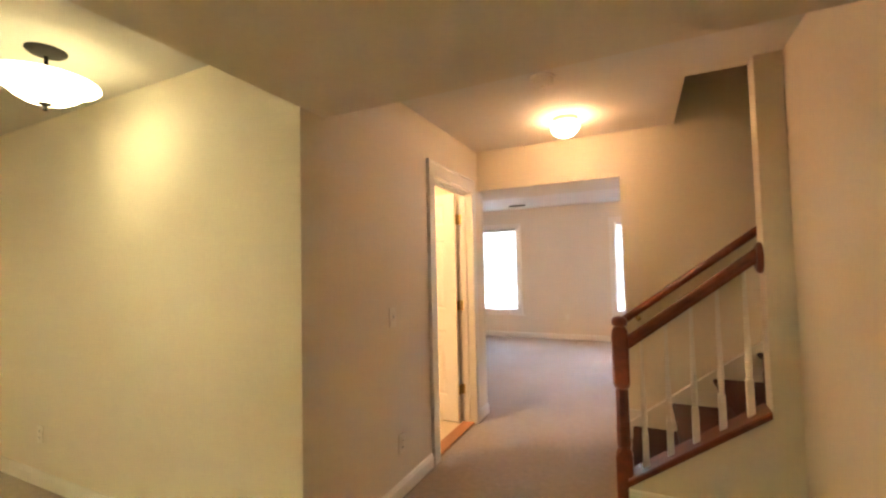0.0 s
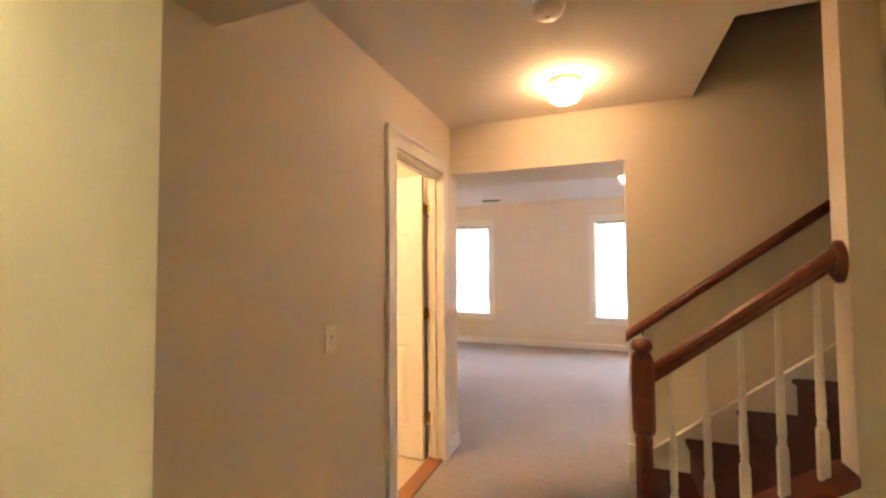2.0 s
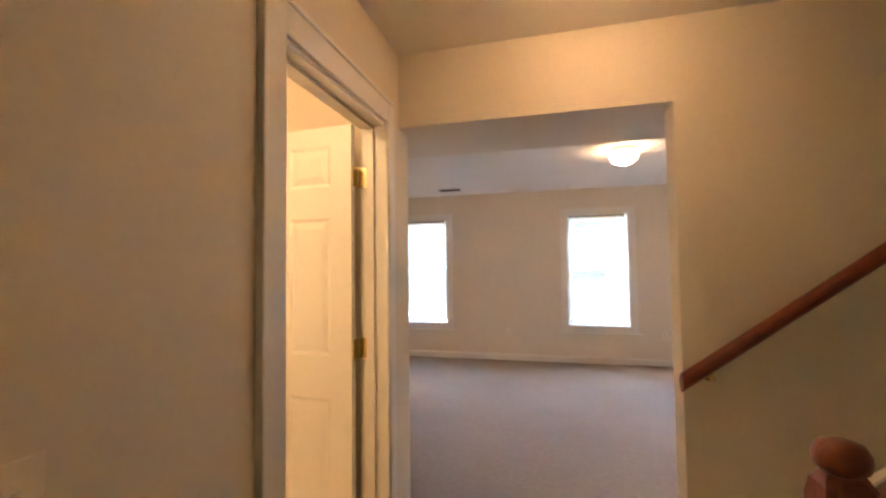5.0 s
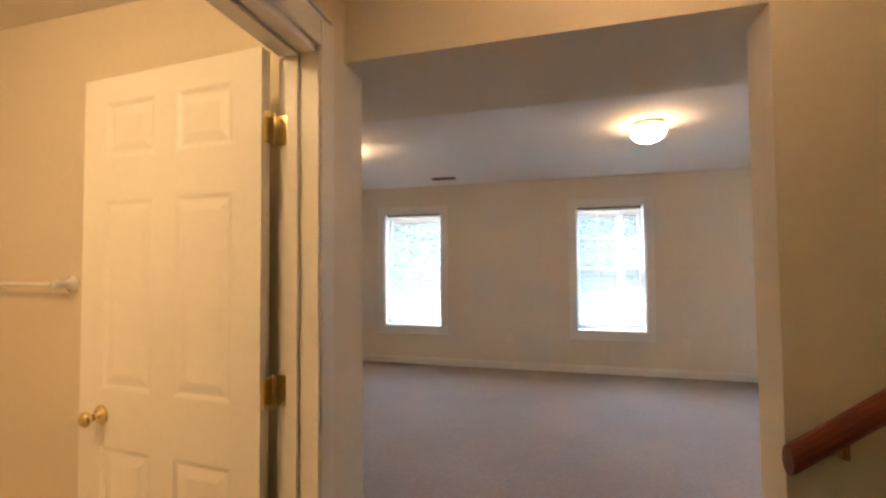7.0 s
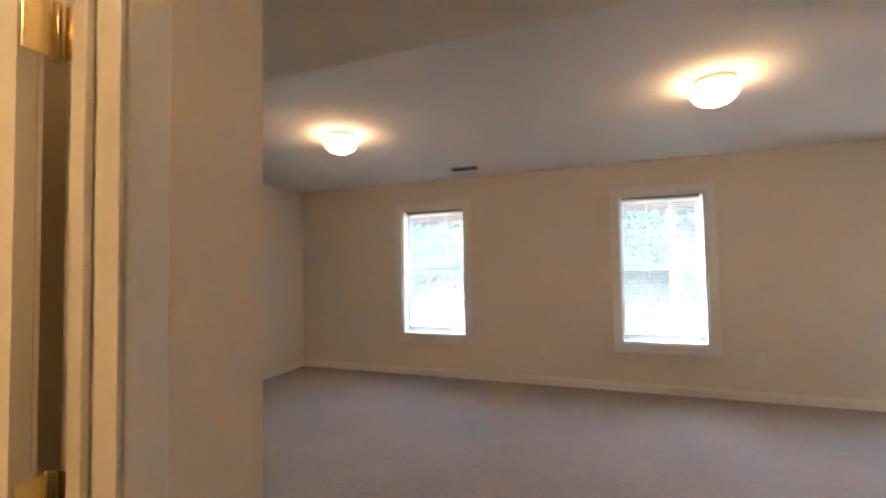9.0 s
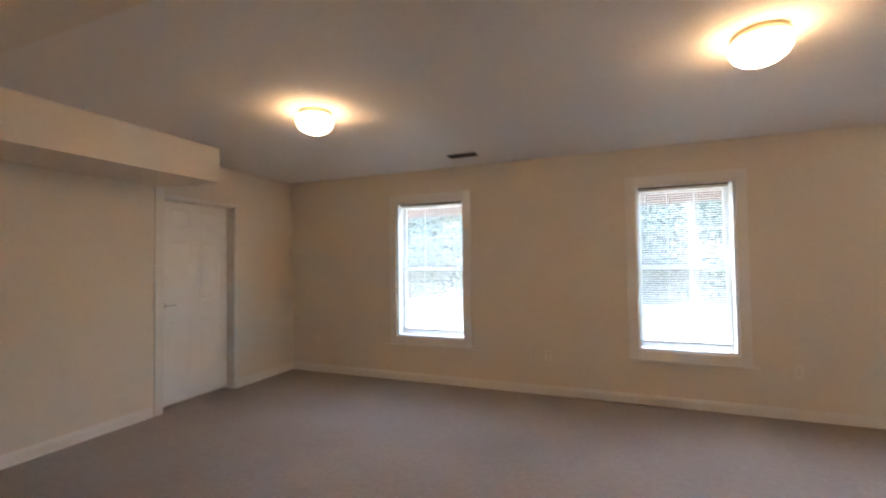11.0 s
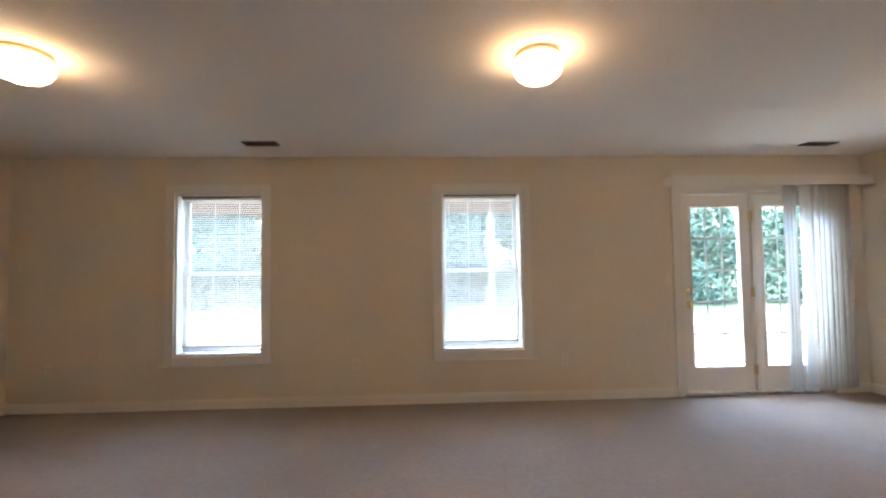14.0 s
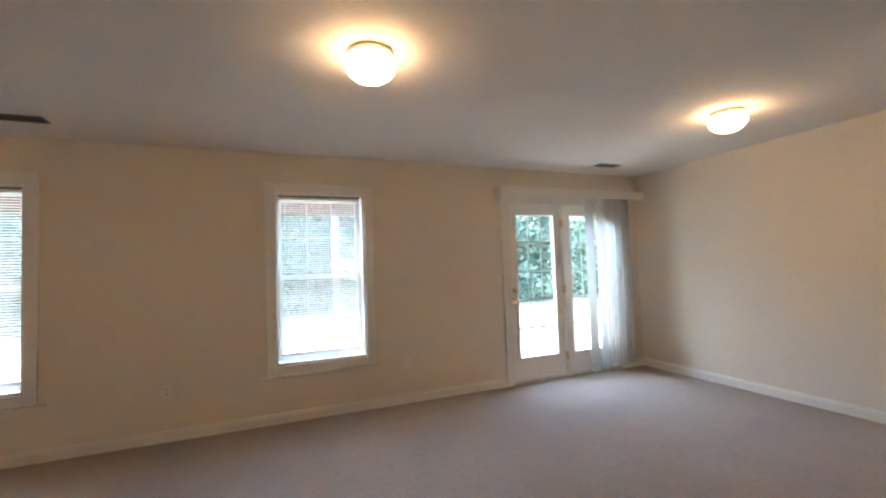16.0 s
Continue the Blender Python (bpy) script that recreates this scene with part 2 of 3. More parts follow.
def part(name, bm, mat, parent, label="", at=None):
    ob = new(name, mesh_of(name, bm, mat))
    ob.parent = parent
    if at is not None:
        ob.matrix_basis = at
    return tagged(ob, label)


def thing(name, label, category, group="", at=None, kind=""):
    ob = new(name)
    if at is not None:
        ob.matrix_basis = at
    return tagged(ob, label, category, group, kind)


def structure(name, bm, mat, label="", category=""):
    return tagged(new(name, mesh_of(name, bm, mat)), label, category, kind="structure")


# ---------- plan ----------
HX = -1.25            # face of the hall's long wall
GY = 1.35             # face of the entry wall
MY0, MY1 = 3.60, 3.735  # wall between hall and big room
FY0, FY1 = 7.96, 8.18  # outer wall
LX, RX = -4.51, 4.16   # side walls of the big room
CZ = 2.44
CR = 2.48             # ceiling of the big room
SX = 0.80            # wall beside the entry, continuing along the stair
BY0, BY1 = 2.58, 2.70  # stair's side wall
WELL = 0.38
DY0, DY1, DZ = 2.685, 3.428, 2.04   # bathroom doorway
W_Z0, W_Z1 = 0.517, 2.113
WINDOWS = ((-2.93, -2.075), (-0.302, 0.527))
FD0, FD1, FDZ = 2.175, 3.775, 2.11   # glazed door unit
LD0, LD1 = 6.20, 7.03            # closet door in the left wall
BX = -3.3                         # bathroom's far side

structure("floor", boxes((-5.0, 4.5, -3.0, FY1, -0.12, 0.0)), CARPET, "beige cut-pile carpet floor with faint wear", "carpet")
structure("bathroom_floor", boxes((BX, HX - 0.06, GY + 0.12, MY0, -0.02, 0.004)), TILE, "beige tile floor of the small bathroom", "tile floor")

structure("wall_hall", boxes((HX - 0.12, HX, GY + 0.12, DY0, 0, CZ), (HX - 0.12, HX, DY1, MY0, 0, CZ), (HX - 0.12, HX, DY0, DY1, DZ, CZ)),
          PAINT, "cream painted hall wall with a bathroom doorway", "wall")
structure("wall_entry", boxes((-5.0, HX, GY, GY + 0.12, 0, CZ)), PAINT, "cream painted entry wall lit by the bell lamp", "wall")
structure("wall_middle", boxes((-5.0, HX, MY0, MY1, 0, CR), (HX, -0.022, MY0, MY1, 2.075, CR), (-0.022, 5.0, MY0, MY1, 0, CR), (0.14, 5.0, MY0, MY1, CR, 4.7)),
          PAINT, "cream painted wall with a wide cased-free opening", "wall")
fw = [(-5.0, WINDOWS[0][0], FY0, FY1, 0, CR), (WINDOWS[0][1], WINDOWS[1][0], FY0, FY1, 0, CR), (WINDOWS[1][1], FD0, FY0, FY1, 0, CR),
      (FD1, 4.5, FY0, FY1, 0, CR), (FD0, FD1, FY0, FY1, FDZ, CR)]
for wx0, wx1 in WINDOWS:
    fw += [(wx0, wx1, FY0, FY1, 0, W_Z0), (wx0, wx1, FY0, FY1, W_Z1, CR)]
structure("wall_far", boxes(*fw), PAINT, "cream painted outer wall with two windows and a glazed door", "wall")
# last box: unseen block added behind the closet door to stop light leaks
structure("wall_left", boxes((LX - 0.16, LX, MY1, LD0, 0, CR), (LX - 0.16, LX, LD1, FY0, 0, CR), (LX - 0.16, LX, LD0, LD1, 2.06, CR), (LX - 0.5, LX - 0.16, LD0 - 0.2, LD1 + 0.2, 0, CR)),
          PAINT, "cream painted side wall with a closet door", "wall")
structure("wall_right", boxes((RX, RX + 0.15, MY1, FY0, 0, CR)), PAINT, "plain cream painted side wall", "wall")
structure("wall_stair", boxes((0.678, 5.0, BY0, BY1, 0, 4.7), (SX, SX + 0.12, -3.0, BY0, 0, CZ)), PAINT, "cream painted wall beside entry and stair", "wall")
structure("wall_knee", prism([(-0.005, 0.0), (0.678, 0.0), (0.678, 0.117 + 0.69 * 0.678), (-0.005, 0.113)], BY0, BY1), PAINT, "low sloping wall under the stair balustrade", "wall")
structure("wall_bathroom", boxes((BX - 0.1, BX, GY + 0.12, MY0, 0, CZ)), PAINT, "cream painted bathroom wall", "wall")
structure("wall_entry_sides", boxes((-5.0, -4.9, -3.0, GY, 0, CZ), (-5.0, SX + 0.12, -3.1, -3.0, 0, CZ)), PAINT, "cream painted entry walls behind the walk", "wall")
# unseen walls closing the upper stairwell, set close so more light bounces inside
structure("wall_stairwell", boxes((4.2, 4.3, BY1, MY0, 0, 4.7), (0.14, 0.24, BY0, MY0, CZ + 0.26, 4.7), (0.24, 0.678, BY0, BY1, CZ + 0.26, 4.7)), PAINT, "cream painted upper stairwell walls, unseen, set close to bounce light", "wall")

structure("ceiling", boxes((-5.0, SX + 0.12, -3.0, 2.69, CZ, CZ + 0.26), (-5.0, WELL, 2.69, MY0, CZ, CZ + 0.26)), CEIL, "flat pale ceiling over entry, hall and bathroom", "ceiling")
structure("ceiling_room", boxes((-5.0, 4.5, MY0 + 0.12, FY1, CR, CR + 0.26)), CEIL, "flat pale ceiling of the big room", "ceiling")
# unseen, set low to brighten the stairwell by bounce
structure("ceiling_stairwell", boxes((0.14, 5.0, BY0, MY1, 4.7, 4.8)), CEIL, "flat unseen ceiling over the stairwell, set low to bounce light", "ceiling")
structure("soffit_entry", boxes((HX, SX, -3.0, 1.515, 2.106, CZ)), PAINT, "dropped painted soffit over the entry", "soffit")
# wall paint, darker than the ceiling's, also stands for shade under this soffit
structure("soffit_room", boxes((LX, RX, MY1, 4.165, 2.075, CR)), PAINT, "dropped painted soffit along the middle wall", "soffit")
structure("soffit_left", boxes((LX, -3.895, 4.165, 6.30, 2.163, CR)), PAINT, "boxed bulkhead along the side wall", "soffit")


# ---------- trim ----------
def base_section(h=0.095, d=0.014):
    return [(0, 0), (d, 0), (d, h * 0.72), (d * 0.75, h * 0.80), (d * 0.75, h * 0.88), (d * 0.3, h), (0, h)]


def baseboard(start, end, h=0.095):
    structure("baseboard", sweep(base_section(h), (*start, 0.0), (*end, 0.0)), TRIM, "white painted moulded baseboard", "baseboard")


# the moulding stands out to the walker's right of start to end
baseboard((-4.9, GY), (HX + 0.014, GY))
baseboard((HX, GY), (HX, 2.60))
baseboard((HX, 3.504), (HX, MY1))
baseboard((LX, FY0), (FD0 - 0.088, FY0))
baseboard((FD1 + 0.088, FY0), (RX, FY0))
baseboard((RX, FY0), (RX, MY1))
baseboard((LX, MY1), (LX, LD0 - 0.10))
baseboard((LX, LD1 + 0.02), (LX, FY0))
baseboard((SX, BY0), (SX, -3.0))
baseboard((0.0, BY0), (SX, BY0))
baseboard((-0.022, MY1), (-0.022, MY0))


def casing_strip(parent, x0, x1, y0, y1, z0, z1):
    part("casing", boxed(x0, x1, y0, y1, z0, z1, bevel=0.004), TRIM, parent)


# ---------- doors ----------
def six_panel_door(at, width, height, handed_knob, knob_material, name, label, sides=(-1, 1)):
    """A moulded six-panel leaf: x along its width from the hinge, y through it, z up from its foot."""
    door = thing(name, label, "door", at=at)
    th = 0.017
    stile, mull = 0.105, 0.095
    pw = (width - 2 * stile - mull) / 2
    cols = ((stile, stile + pw), (stile + pw + mull, width - stile))
    rows = ((0.22, 0.80), (0.985, 1.605), (1.745, 1.935))
    bm = boxed(0.002, width, -0.011, 0.011, 0, height)
    zs = (0,) + tuple(v for r in rows for v in r) + (height,)
    for s in (-1, 1):
        y0, y1 = sorted((s * 0.010, s * th))
        box(bm, 0, stile, y0, y1, 0, height)
        box(bm, width - stile, width, y0, y1, 0, height)
        for a, b in ((0, 1), (2, 3), (4, 5), (6, 7)):
            box(bm, stile, width - stile, y0, y1, zs[a], zs[b])
        for z0, z1 in rows:
            box(bm, stile + pw, stile + pw + mull, y0, y1, z0, z1)
    part("slab", bm, DOORP, door)
    for s in sides:
        for x0, x1 in cols:
            for z0, z1 in rows:
                pb = bmesh.new()
                rings = []
                for e, d in ((0.0, 0.0169), (0.005, 0.0155), (0.015, 0.0112), (0.022, 0.0112), (0.050, 0.0158)):
                    rings.append([pb.verts.new((x, s * d, z)) for x, z in ((x0 + e, z0 + e), (x1 - e, z0 + e), (x1 - e, z1 - e), (x0 + e, z1 - e))])
                for outer, inner in zip(rings, rings[1:]):
                    for i in range(4):
                        pb.faces.new((outer[i], outer[(i + 1) % 4], inner[(i + 1) % 4], inner[i]))
                pb.faces.new(rings[-1])
                bmesh.ops.recalc_face_normals(pb, faces=pb.faces)
                for fc in pb.faces:
                    if fc.normal.y * s < 0:
                        fc.normal_flip()
                part("panel", pb, DOORP, door)
    for s in sides:
        if handed_knob == "knob":
            kb = lathe([(0.032, 0), (0.032, 0.004), (0.026, 0.009), (0.012, 0.012), (0.011, 0.030), (0.017, 0.034), (0.0235, 0.043), (0.0235, 0.051), (0.016, 0.060), (0.004, 0.062)], 24, "y")
            if s < 0:
                bmesh.ops.scale(kb, vec=(1, -1, 1), verts=kb.verts)
                bmesh.ops.reverse_faces(kb, faces=kb.faces)
            part("knob", kb, knob_material, door, "round polished brass knob", at=pose(width - 0.108, s * th, 0.90))
        else:
            kb = lathe([(0.030, 0), (0.030, 0.006), (0.012, 0.010), (0.010, 0.042), (0.004, 0.044)], 20, "y")
            box(kb, -0.105, 0.010, 0.032, 0.044, -0.009, 0.009, bevel=0.004)
            if s < 0:
                bmesh.ops.scale(kb, vec=(1, -1, 1), verts=kb.verts)
                bmesh.ops.reverse_faces(kb, faces=kb.faces)
            part("lever", kb, knob_material, door, "satin nickel lever handle", at=pose(width - 0.062, s * th, 0.97))
    return door


def hinge(parent, at):
    """Two brass leaves and a pin: one leaf on the jamb, one on the door's edge."""
    h = part("hinge", lathe([(0.006, -0.05), (0.0068, -0.047), (0.0068, 0.047), (0.006, 0.05)], 12), BRASS, parent, "polished brass hinge", at=at)
    part("leaf", boxed(0.004, 0.054, 0.0085, 0.0112, -0.046, 0.046, bevel=0.001), BRASS, h)
    part("leaf", boxed(-0.0015, 0.0015, -0.046, -0.005, -0.046, 0.046, bevel=0.001), BRASS, h)
    for z in (-0.028, 0.0, 0.028):
        part("screw", lathe([(0.004, 0.0074), (0.0045, 0.0086)], 10, "y"), BRASS, h, at=pose(0.036, 0, z))


# bathroom door frame
frame_bath = thing("door_frame", "white painted door casing and jamb of the bathroom", "door frame", kind="structure")
part("casing", boxed(HX - 0.001, HX + 0.018, DY0 - 0.115, DY0 - 0.012, 0, DZ + 0.112, bevel=0.005), TRIM, frame_bath)
part("casing", boxed(HX - 0.001, HX + 0.018, DY1 + 0.003, DY1 + 0.075, 0, DZ + 0.112, bevel=0.005), TRIM, frame_bath)
part("casing", boxed(HX - 0.001, HX + 0.016, DY0 - 0.012, DY1 + 0.003, DZ + 0.006, DZ + 0.112, bevel=0.005), TRIM, frame_bath)
part("jamb", boxed(HX - 0.123, HX - 0.001, DY0 - 0.012, DY0 + 0.006, 0, DZ + 0.006, bevel=0.002), TRIM, frame_bath)
part("jamb", boxed(HX - 0.123, HX + 0.012, DY1 - 0.006, DY1 + 0.002, 0, DZ + 0.006, bevel=0.002), TRIM, frame_bath)
part("jamb", boxed(HX - 0.123, HX - 0.001, DY0 + 0.006, DY1 - 0.004, DZ - 0.012, DZ + 0.006, bevel=0.002), TRIM, frame_bath)
part("stop", boxed(HX - 0.086, HX - 0.050, DY1 - 0.019, DY1 - 0.0061, 0, DZ - 0.012, bevel=0.003), TRIM, frame_bath)
part("stop", boxed(HX - 0.086, HX - 0.050, DY0 + 0.0061, DY0 + 0.018, 0, DZ - 0.012, bevel=0.003), TRIM, frame_bath)
part("stop", boxed(HX - 0.086, HX - 0.050, DY0 + 0.0185, DY1 - 0.0195, DZ - 0.024, DZ - 0.0125, bevel=0.003), TRIM, frame_bath)
part("casing_bead", boxed(HX + 0.012, HX + 0.025, DY0 - 0.1155, DY0 - 0.098, 0, DZ + 0.1125, bevel=0.005), TRIM, frame_bath)
part("casing_bead", boxed(HX + 0.012, HX + 0.025, DY0 - 0.0975, DY1 + 0.0575, DZ + 0.095, DZ + 0.1125, bevel=0.005), TRIM, frame_bath)
bath_door = six_panel_door(pose(-1.386, 3.380, 0.012, rz=176.5), 0.745, 2.02, "knob", BRASS, "bathroom_door", "cream painted six-panel wooden door standing open into the bathroom")
for hz in (0.29, 1.03, 1.80):
    hinge(frame_bath, pose(-1.379, 3.411, hz))
tagged(new("threshold", mesh_of("threshold", boxed(HX - 0.115, HX - 0.01, DY0 + 0.006, DY1 - 0.004, 0.0, 0.016, bevel=0.004), OAK)), "orange-brown varnished wood threshold strip", "threshold", kind="structure")

# closet door, set back in the left wall
frame_closet = thing("door_frame", "white painted casing of the closet door", "door frame", kind="structure")
part("casing", boxed(LX - 0.001, LX + 0.018, LD0 - 0.085, LD0 - 0.004, 0, 2.145, bevel=0.005), TRIM, frame_closet)
part("casing", boxed(LX - 0.001, LX + 0.006, LD1 + 0.004, LD1 + 0.030, 0, 2.085, bevel=0.002), TRIM, frame_closet)
part("casing", boxed(LX - 0.001, LX + 0.016, LD0 - 0.004, LD1 + 0.03, 2.062, 2.085, bevel=0.002), TRIM, frame_closet)
part("jamb", boxed(LX - 0.158, LX - 0.001, LD0 - 0.004, LD0 + 0.012, 0, 2.062, bevel=0.002), TRIM, frame_closet)
part("jamb", boxed(LX - 0.158, LX - 0.001, LD1 - 0.012, LD1 + 0.004, 0, 2.062, bevel=0.002), TRIM, frame_closet)
part("jamb", boxed(LX - 0.158, LX - 0.001, LD0 + 0.012, LD1 - 0.012, 2.046, 2.062, bevel=0.002), TRIM, frame_closet)
six_panel_door(pose(LX - 0.125, LD1 - 0.014, 0.034, rz=-90), LD1 - LD0 - 0.030, 2.008, "lever", NICKEL, "closet_door", "white painted six-panel door, shut, with a nickel lever", sides=(1,))


# ---------- windows ----------
def sash(parent, x0, x1, z0, z1, y, name):
    s = 0.042
    bm = boxes((x0, x0 + s, y, y + 0.03, z0, z1), (x1 - s, x1, y, y + 0.03, z0, z1), (x0 + s, x1 - s, y, y + 0.03, z0, z0 + s), (x0 + s, x1 - s, y, y + 0.03, z1 - s, z1))
    ob = part(name, bm, VINYL, parent, "white vinyl window sash")
    part("pane", boxed(x0 + s, x1 - s, y + 0.012, y + 0.018, z0 + s, z1 - s), GLASS, ob, "clear glass pane")
    w = (x1 - x0 - 2 * s) / 3
    for i in (1, 2):
        xm = x0 + s + w * i
        part("muntin", boxed(xm - 0.0045, xm + 0.0045, y + 0.019, y + 0.022, z0 + s, z1 - s), VINYL, ob)
    zm = (z0 + z1) / 2
    part("muntin", boxed(x0 + s, x1 - s, y + 0.0192, y + 0.0218, zm - 0.0045, zm + 0.0045), VINYL, ob)


def window(name, x0, x1, z0, z1):
    win = thing(name, "white double-hung window with divided lights and painted casing", "window", kind="structure")
    c, y = 0.088, FY0
    part("casing", boxed(x0 - c, x0 - 0.001, y - 0.018, y + 0.001, z0 - c, z1 + c, bevel=0.004), TRIM, win)
    part("casing", boxed(x1 + 0.001, x1 + c, y - 0.018, y + 0.001, z0 - c, z1 + c, bevel=0.004), TRIM, win)
    part("casing", boxed(x0 - 0.001, x1 + 0.001, y - 0.018, y + 0.001, z1 + 0.001, z1 + c, bevel=0.004), TRIM, win)
    part("casing", boxed(x0 - 0.001, x1 + 0.001, y - 0.018, y + 0.001, z0 - c, z0 - 0.001, bevel=0.004), TRIM, win)
    part("stool", boxed(x0 - c - 0.05, x1 + c + 0.05, y - 0.032, y - 0.001, z0 - c - 0.013, z0 - c - 0.001, bevel=0.003), TRIM, win)
    e = 0.018
    for dims in ((x0, x0 + e, z0, z1), (x1 - e, x1, z0, z1), (x0 + e, x1 - e, z0, z0 + e), (x0 + e, x1 - e, z1 - e, z1)):
        part("jamb", boxed(dims[0], dims[1], y + 0.001, FY1 + 0.02, dims[2], dims[3], bevel=0.002), VINYL, win)
    zm = 1.323
    sash(win, x0 + e, x1 - e, z0 + e, zm + 0.021, y + 0.115, "lower_sash")
    sash(win, x0 + e, x1 - e, zm - 0.021, z1 - e, y + 0.150, "upper_sash")
    part("sash_lock", boxed((x0 + x1) / 2 - 0.03, (x0 + x1) / 2 + 0.03, y + 0.098, y + 0.114, zm + 0.010, zm + 0.021, bevel=0.003), WHITEP, win)
    return win


def mini_blind(x0, x1, z0, z1, tilt):
    """A lowered blind with its slats open; each slat is a piece of its own."""
    blind = thing("window_blind", "white mini blind, lowered, with slats open", "blind", "blinds in the big room", at=pose((x0 + x1) / 2, FY0 + 0.062, z1))
    w = (x1 - x0) / 2 - 0.022
    part("headrail", boxed(-w, w, -0.02, 0.02, -0.052, -0.032, bevel=0.003), WHITEP, blind)
    # dark strip painted in for the shade in the gap above the headrail
    part("gap_shade", boxed(-w - 0.003, w + 0.003, -0.022, 0.018, -0.0315, -0.0185), VENTM, blind, "dark strip standing for the shaded gap over the headrail")
    pitch = 0.0215
    count = int((z1 - z0 - 0.13) / pitch)
    bm = bmesh.new()
    cols = [(-0.0125, 0.0), (-0.006, 0.0022), (0.006, 0.0022), (0.0125, 0.0)]
    top = [[bm.verts.new((sx * w, y, z)) for y, z in cols] for sx in (-1, 1)]
    low = [[bm.verts.new((sx * w, y, z - 0.0007)) for y, z in cols] for sx in (-1, 1)]
    for i in range(3):
        bm.faces.new((top[0][i], top[1][i], top[1][i + 1], top[0][i + 1]))
        bm.faces.new((low[0][i + 1], low[1][i + 1], low[1][i], low[0][i]))
    bm.faces.new((top[0][0], low[0][0], low[1][0], top[1][0]))
    bm.faces.new((top[0][3], top[1][3], low[1][3], low[0][3]))
    bmesh.ops.recalc_face_normals(bm, faces=bm.faces)
    slat = mesh_of("slat", bm, SLAT)
    rng = random.Random(5)
    for i in range(count):
        ob = new("slat", slat)
        ob.parent = blind
        ob.matrix_basis = pose(0, 0, -0.062 - i * pitch, tilt + rng.uniform(-2, 2), rng.uniform(-0.12, 0.12), 0)
    zb = -0.062 - count * pitch
    part("bottom_rail", boxed(-w, w, -0.012, 0.012, zb - 0.024, zb, bevel=0.004), WHITEP, blind)
    for x in (-w * 0.7, 0.0, w * 0.7):
        part("ladder_cord", boxed(x - 0.0008, x + 0.0008, -0.0142, -0.0132, zb, -0.04), WHITEP, blind)
    part("tilt_wand", lathe([(0.003, -0.62), (0.004, -0.60), (0.0035, -0.04), (0.002, -0.03)], 8), WHITEP, blind, at=pose(-w + 0.05, -0.028, 0))


for i, (wx0, wx1) in enumerate(WINDOWS):
    window(f"window_{i + 1}", wx0, wx1, W_Z0, W_Z1)
    mini_blind(wx0 + 0.018, wx1 - 0.018, W_Z0 + 0.018, W_Z1, 27)


# ---------- glazed door and side panel ----------
def glazed_leaf(parent, x0, x1, z0, z1, y, name, g0, g1, gz0, gz1):
    bm = boxes((x0, g0, y, y + 0.044, z0, z1), (g1, x1, y, y + 0.044, z0, z1), (g0, g1, y, y + 0.044, z0, gz0), (g0, g1, y, y + 0.044, gz1, z1))
    leaf = part(name, bm, DOORP, parent, "white painted glazed door leaf")
    f = 0.022
    for a, b, c, d in ((g0 - f, g0, gz0 - f, gz1 + f), (g1, g1 + f, gz0 - f, gz1 + f), (g0, g1, gz0 - f, gz0), (g0, g1, gz1, gz1 + f)):
        part("glazing_bead", boxed(a, b, y - 0.009, y + 0.001, c, d, bevel=0.003), DOORP, leaf)
    part("pane", boxed(g0, g1, y + 0.016, y + 0.022, gz0, gz1), GLASS, leaf, "clear glass pane")
    for i in (1, 2):
        x = g0 + (g1 - g0) * i / 3
        part("muntin", boxed(x - 0.008, x + 0.008, y + 0.0225, y + 0.0255, gz0, gz1), VINYL, leaf)
    for i in range(1, 5):
        z = gz0 + (gz1 - gz0) * i / 5
        part("muntin", boxed(g0, g1, y + 0.0227, y + 0.0253, z - 0.011, z + 0.011), VINYL, leaf)
    return leaf


patio = thing("door_2", "white glazed patio door with divided lights and fixed side panel", "glazed door", kind="structure")
part("casing", boxed(FD0 - 0.085, FD0 - 0.001, FY0 - 0.018, FY0 + 0.001, 0, FDZ + 0.085, bevel=0.004), TRIM, patio)
part("casing", boxed(FD1 + 0.001, FD1 + 0.085, FY0 - 0.018, FY0 + 0.001, 0, FDZ + 0.085, bevel=0.004), TRIM, patio)
part("casing", boxed(FD0 - 0.001, FD1 + 0.001, FY0 - 0.018, FY0 + 0.001, FDZ + 0.001, FDZ + 0.085, bevel=0.004), TRIM, patio)
part("jamb", boxed(FD0, FD0 + 0.03, FY0 + 0.001, FY1 + 0.02, 0.03, FDZ, bevel=0.002), TRIM, patio)
part("jamb", boxed(FD1 - 0.03, FD1, FY0 + 0.001, FY1 + 0.02, 0.03, FDZ, bevel=0.002), TRIM, patio)
part("jamb", boxed(FD0 + 0.03, FD1 - 0.03, FY0 + 0.001, FY1 + 0.02, FDZ - 0.03, FDZ, bevel=0.002), TRIM, patio)
part("mullion", boxed(2.958, 2.998, FY0 + 0.02, FY1 + 0.01, 0.03, FDZ - 0.03, bevel=0.003), TRIM, patio)
part("sill", boxed(FD0, FD1, FY0 - 0.005, FY1 + 0.06, 0.0, 0.03, bevel=0.004), NICKEL, patio, "metal door sill")
leaf = glazed_leaf(patio, FD0 + 0.032, 2.956, 0.035, FDZ - 0.036, FY0 + 0.05, "leaf", 2.321, 2.845, 0.285, 1.945)
glazed_leaf(patio, 3.0, FD1 - 0.032, 0.035, FDZ - 0.032, FY0 + 0.05, "side_panel", 3.10, 3.64, 0.285, 1.945)
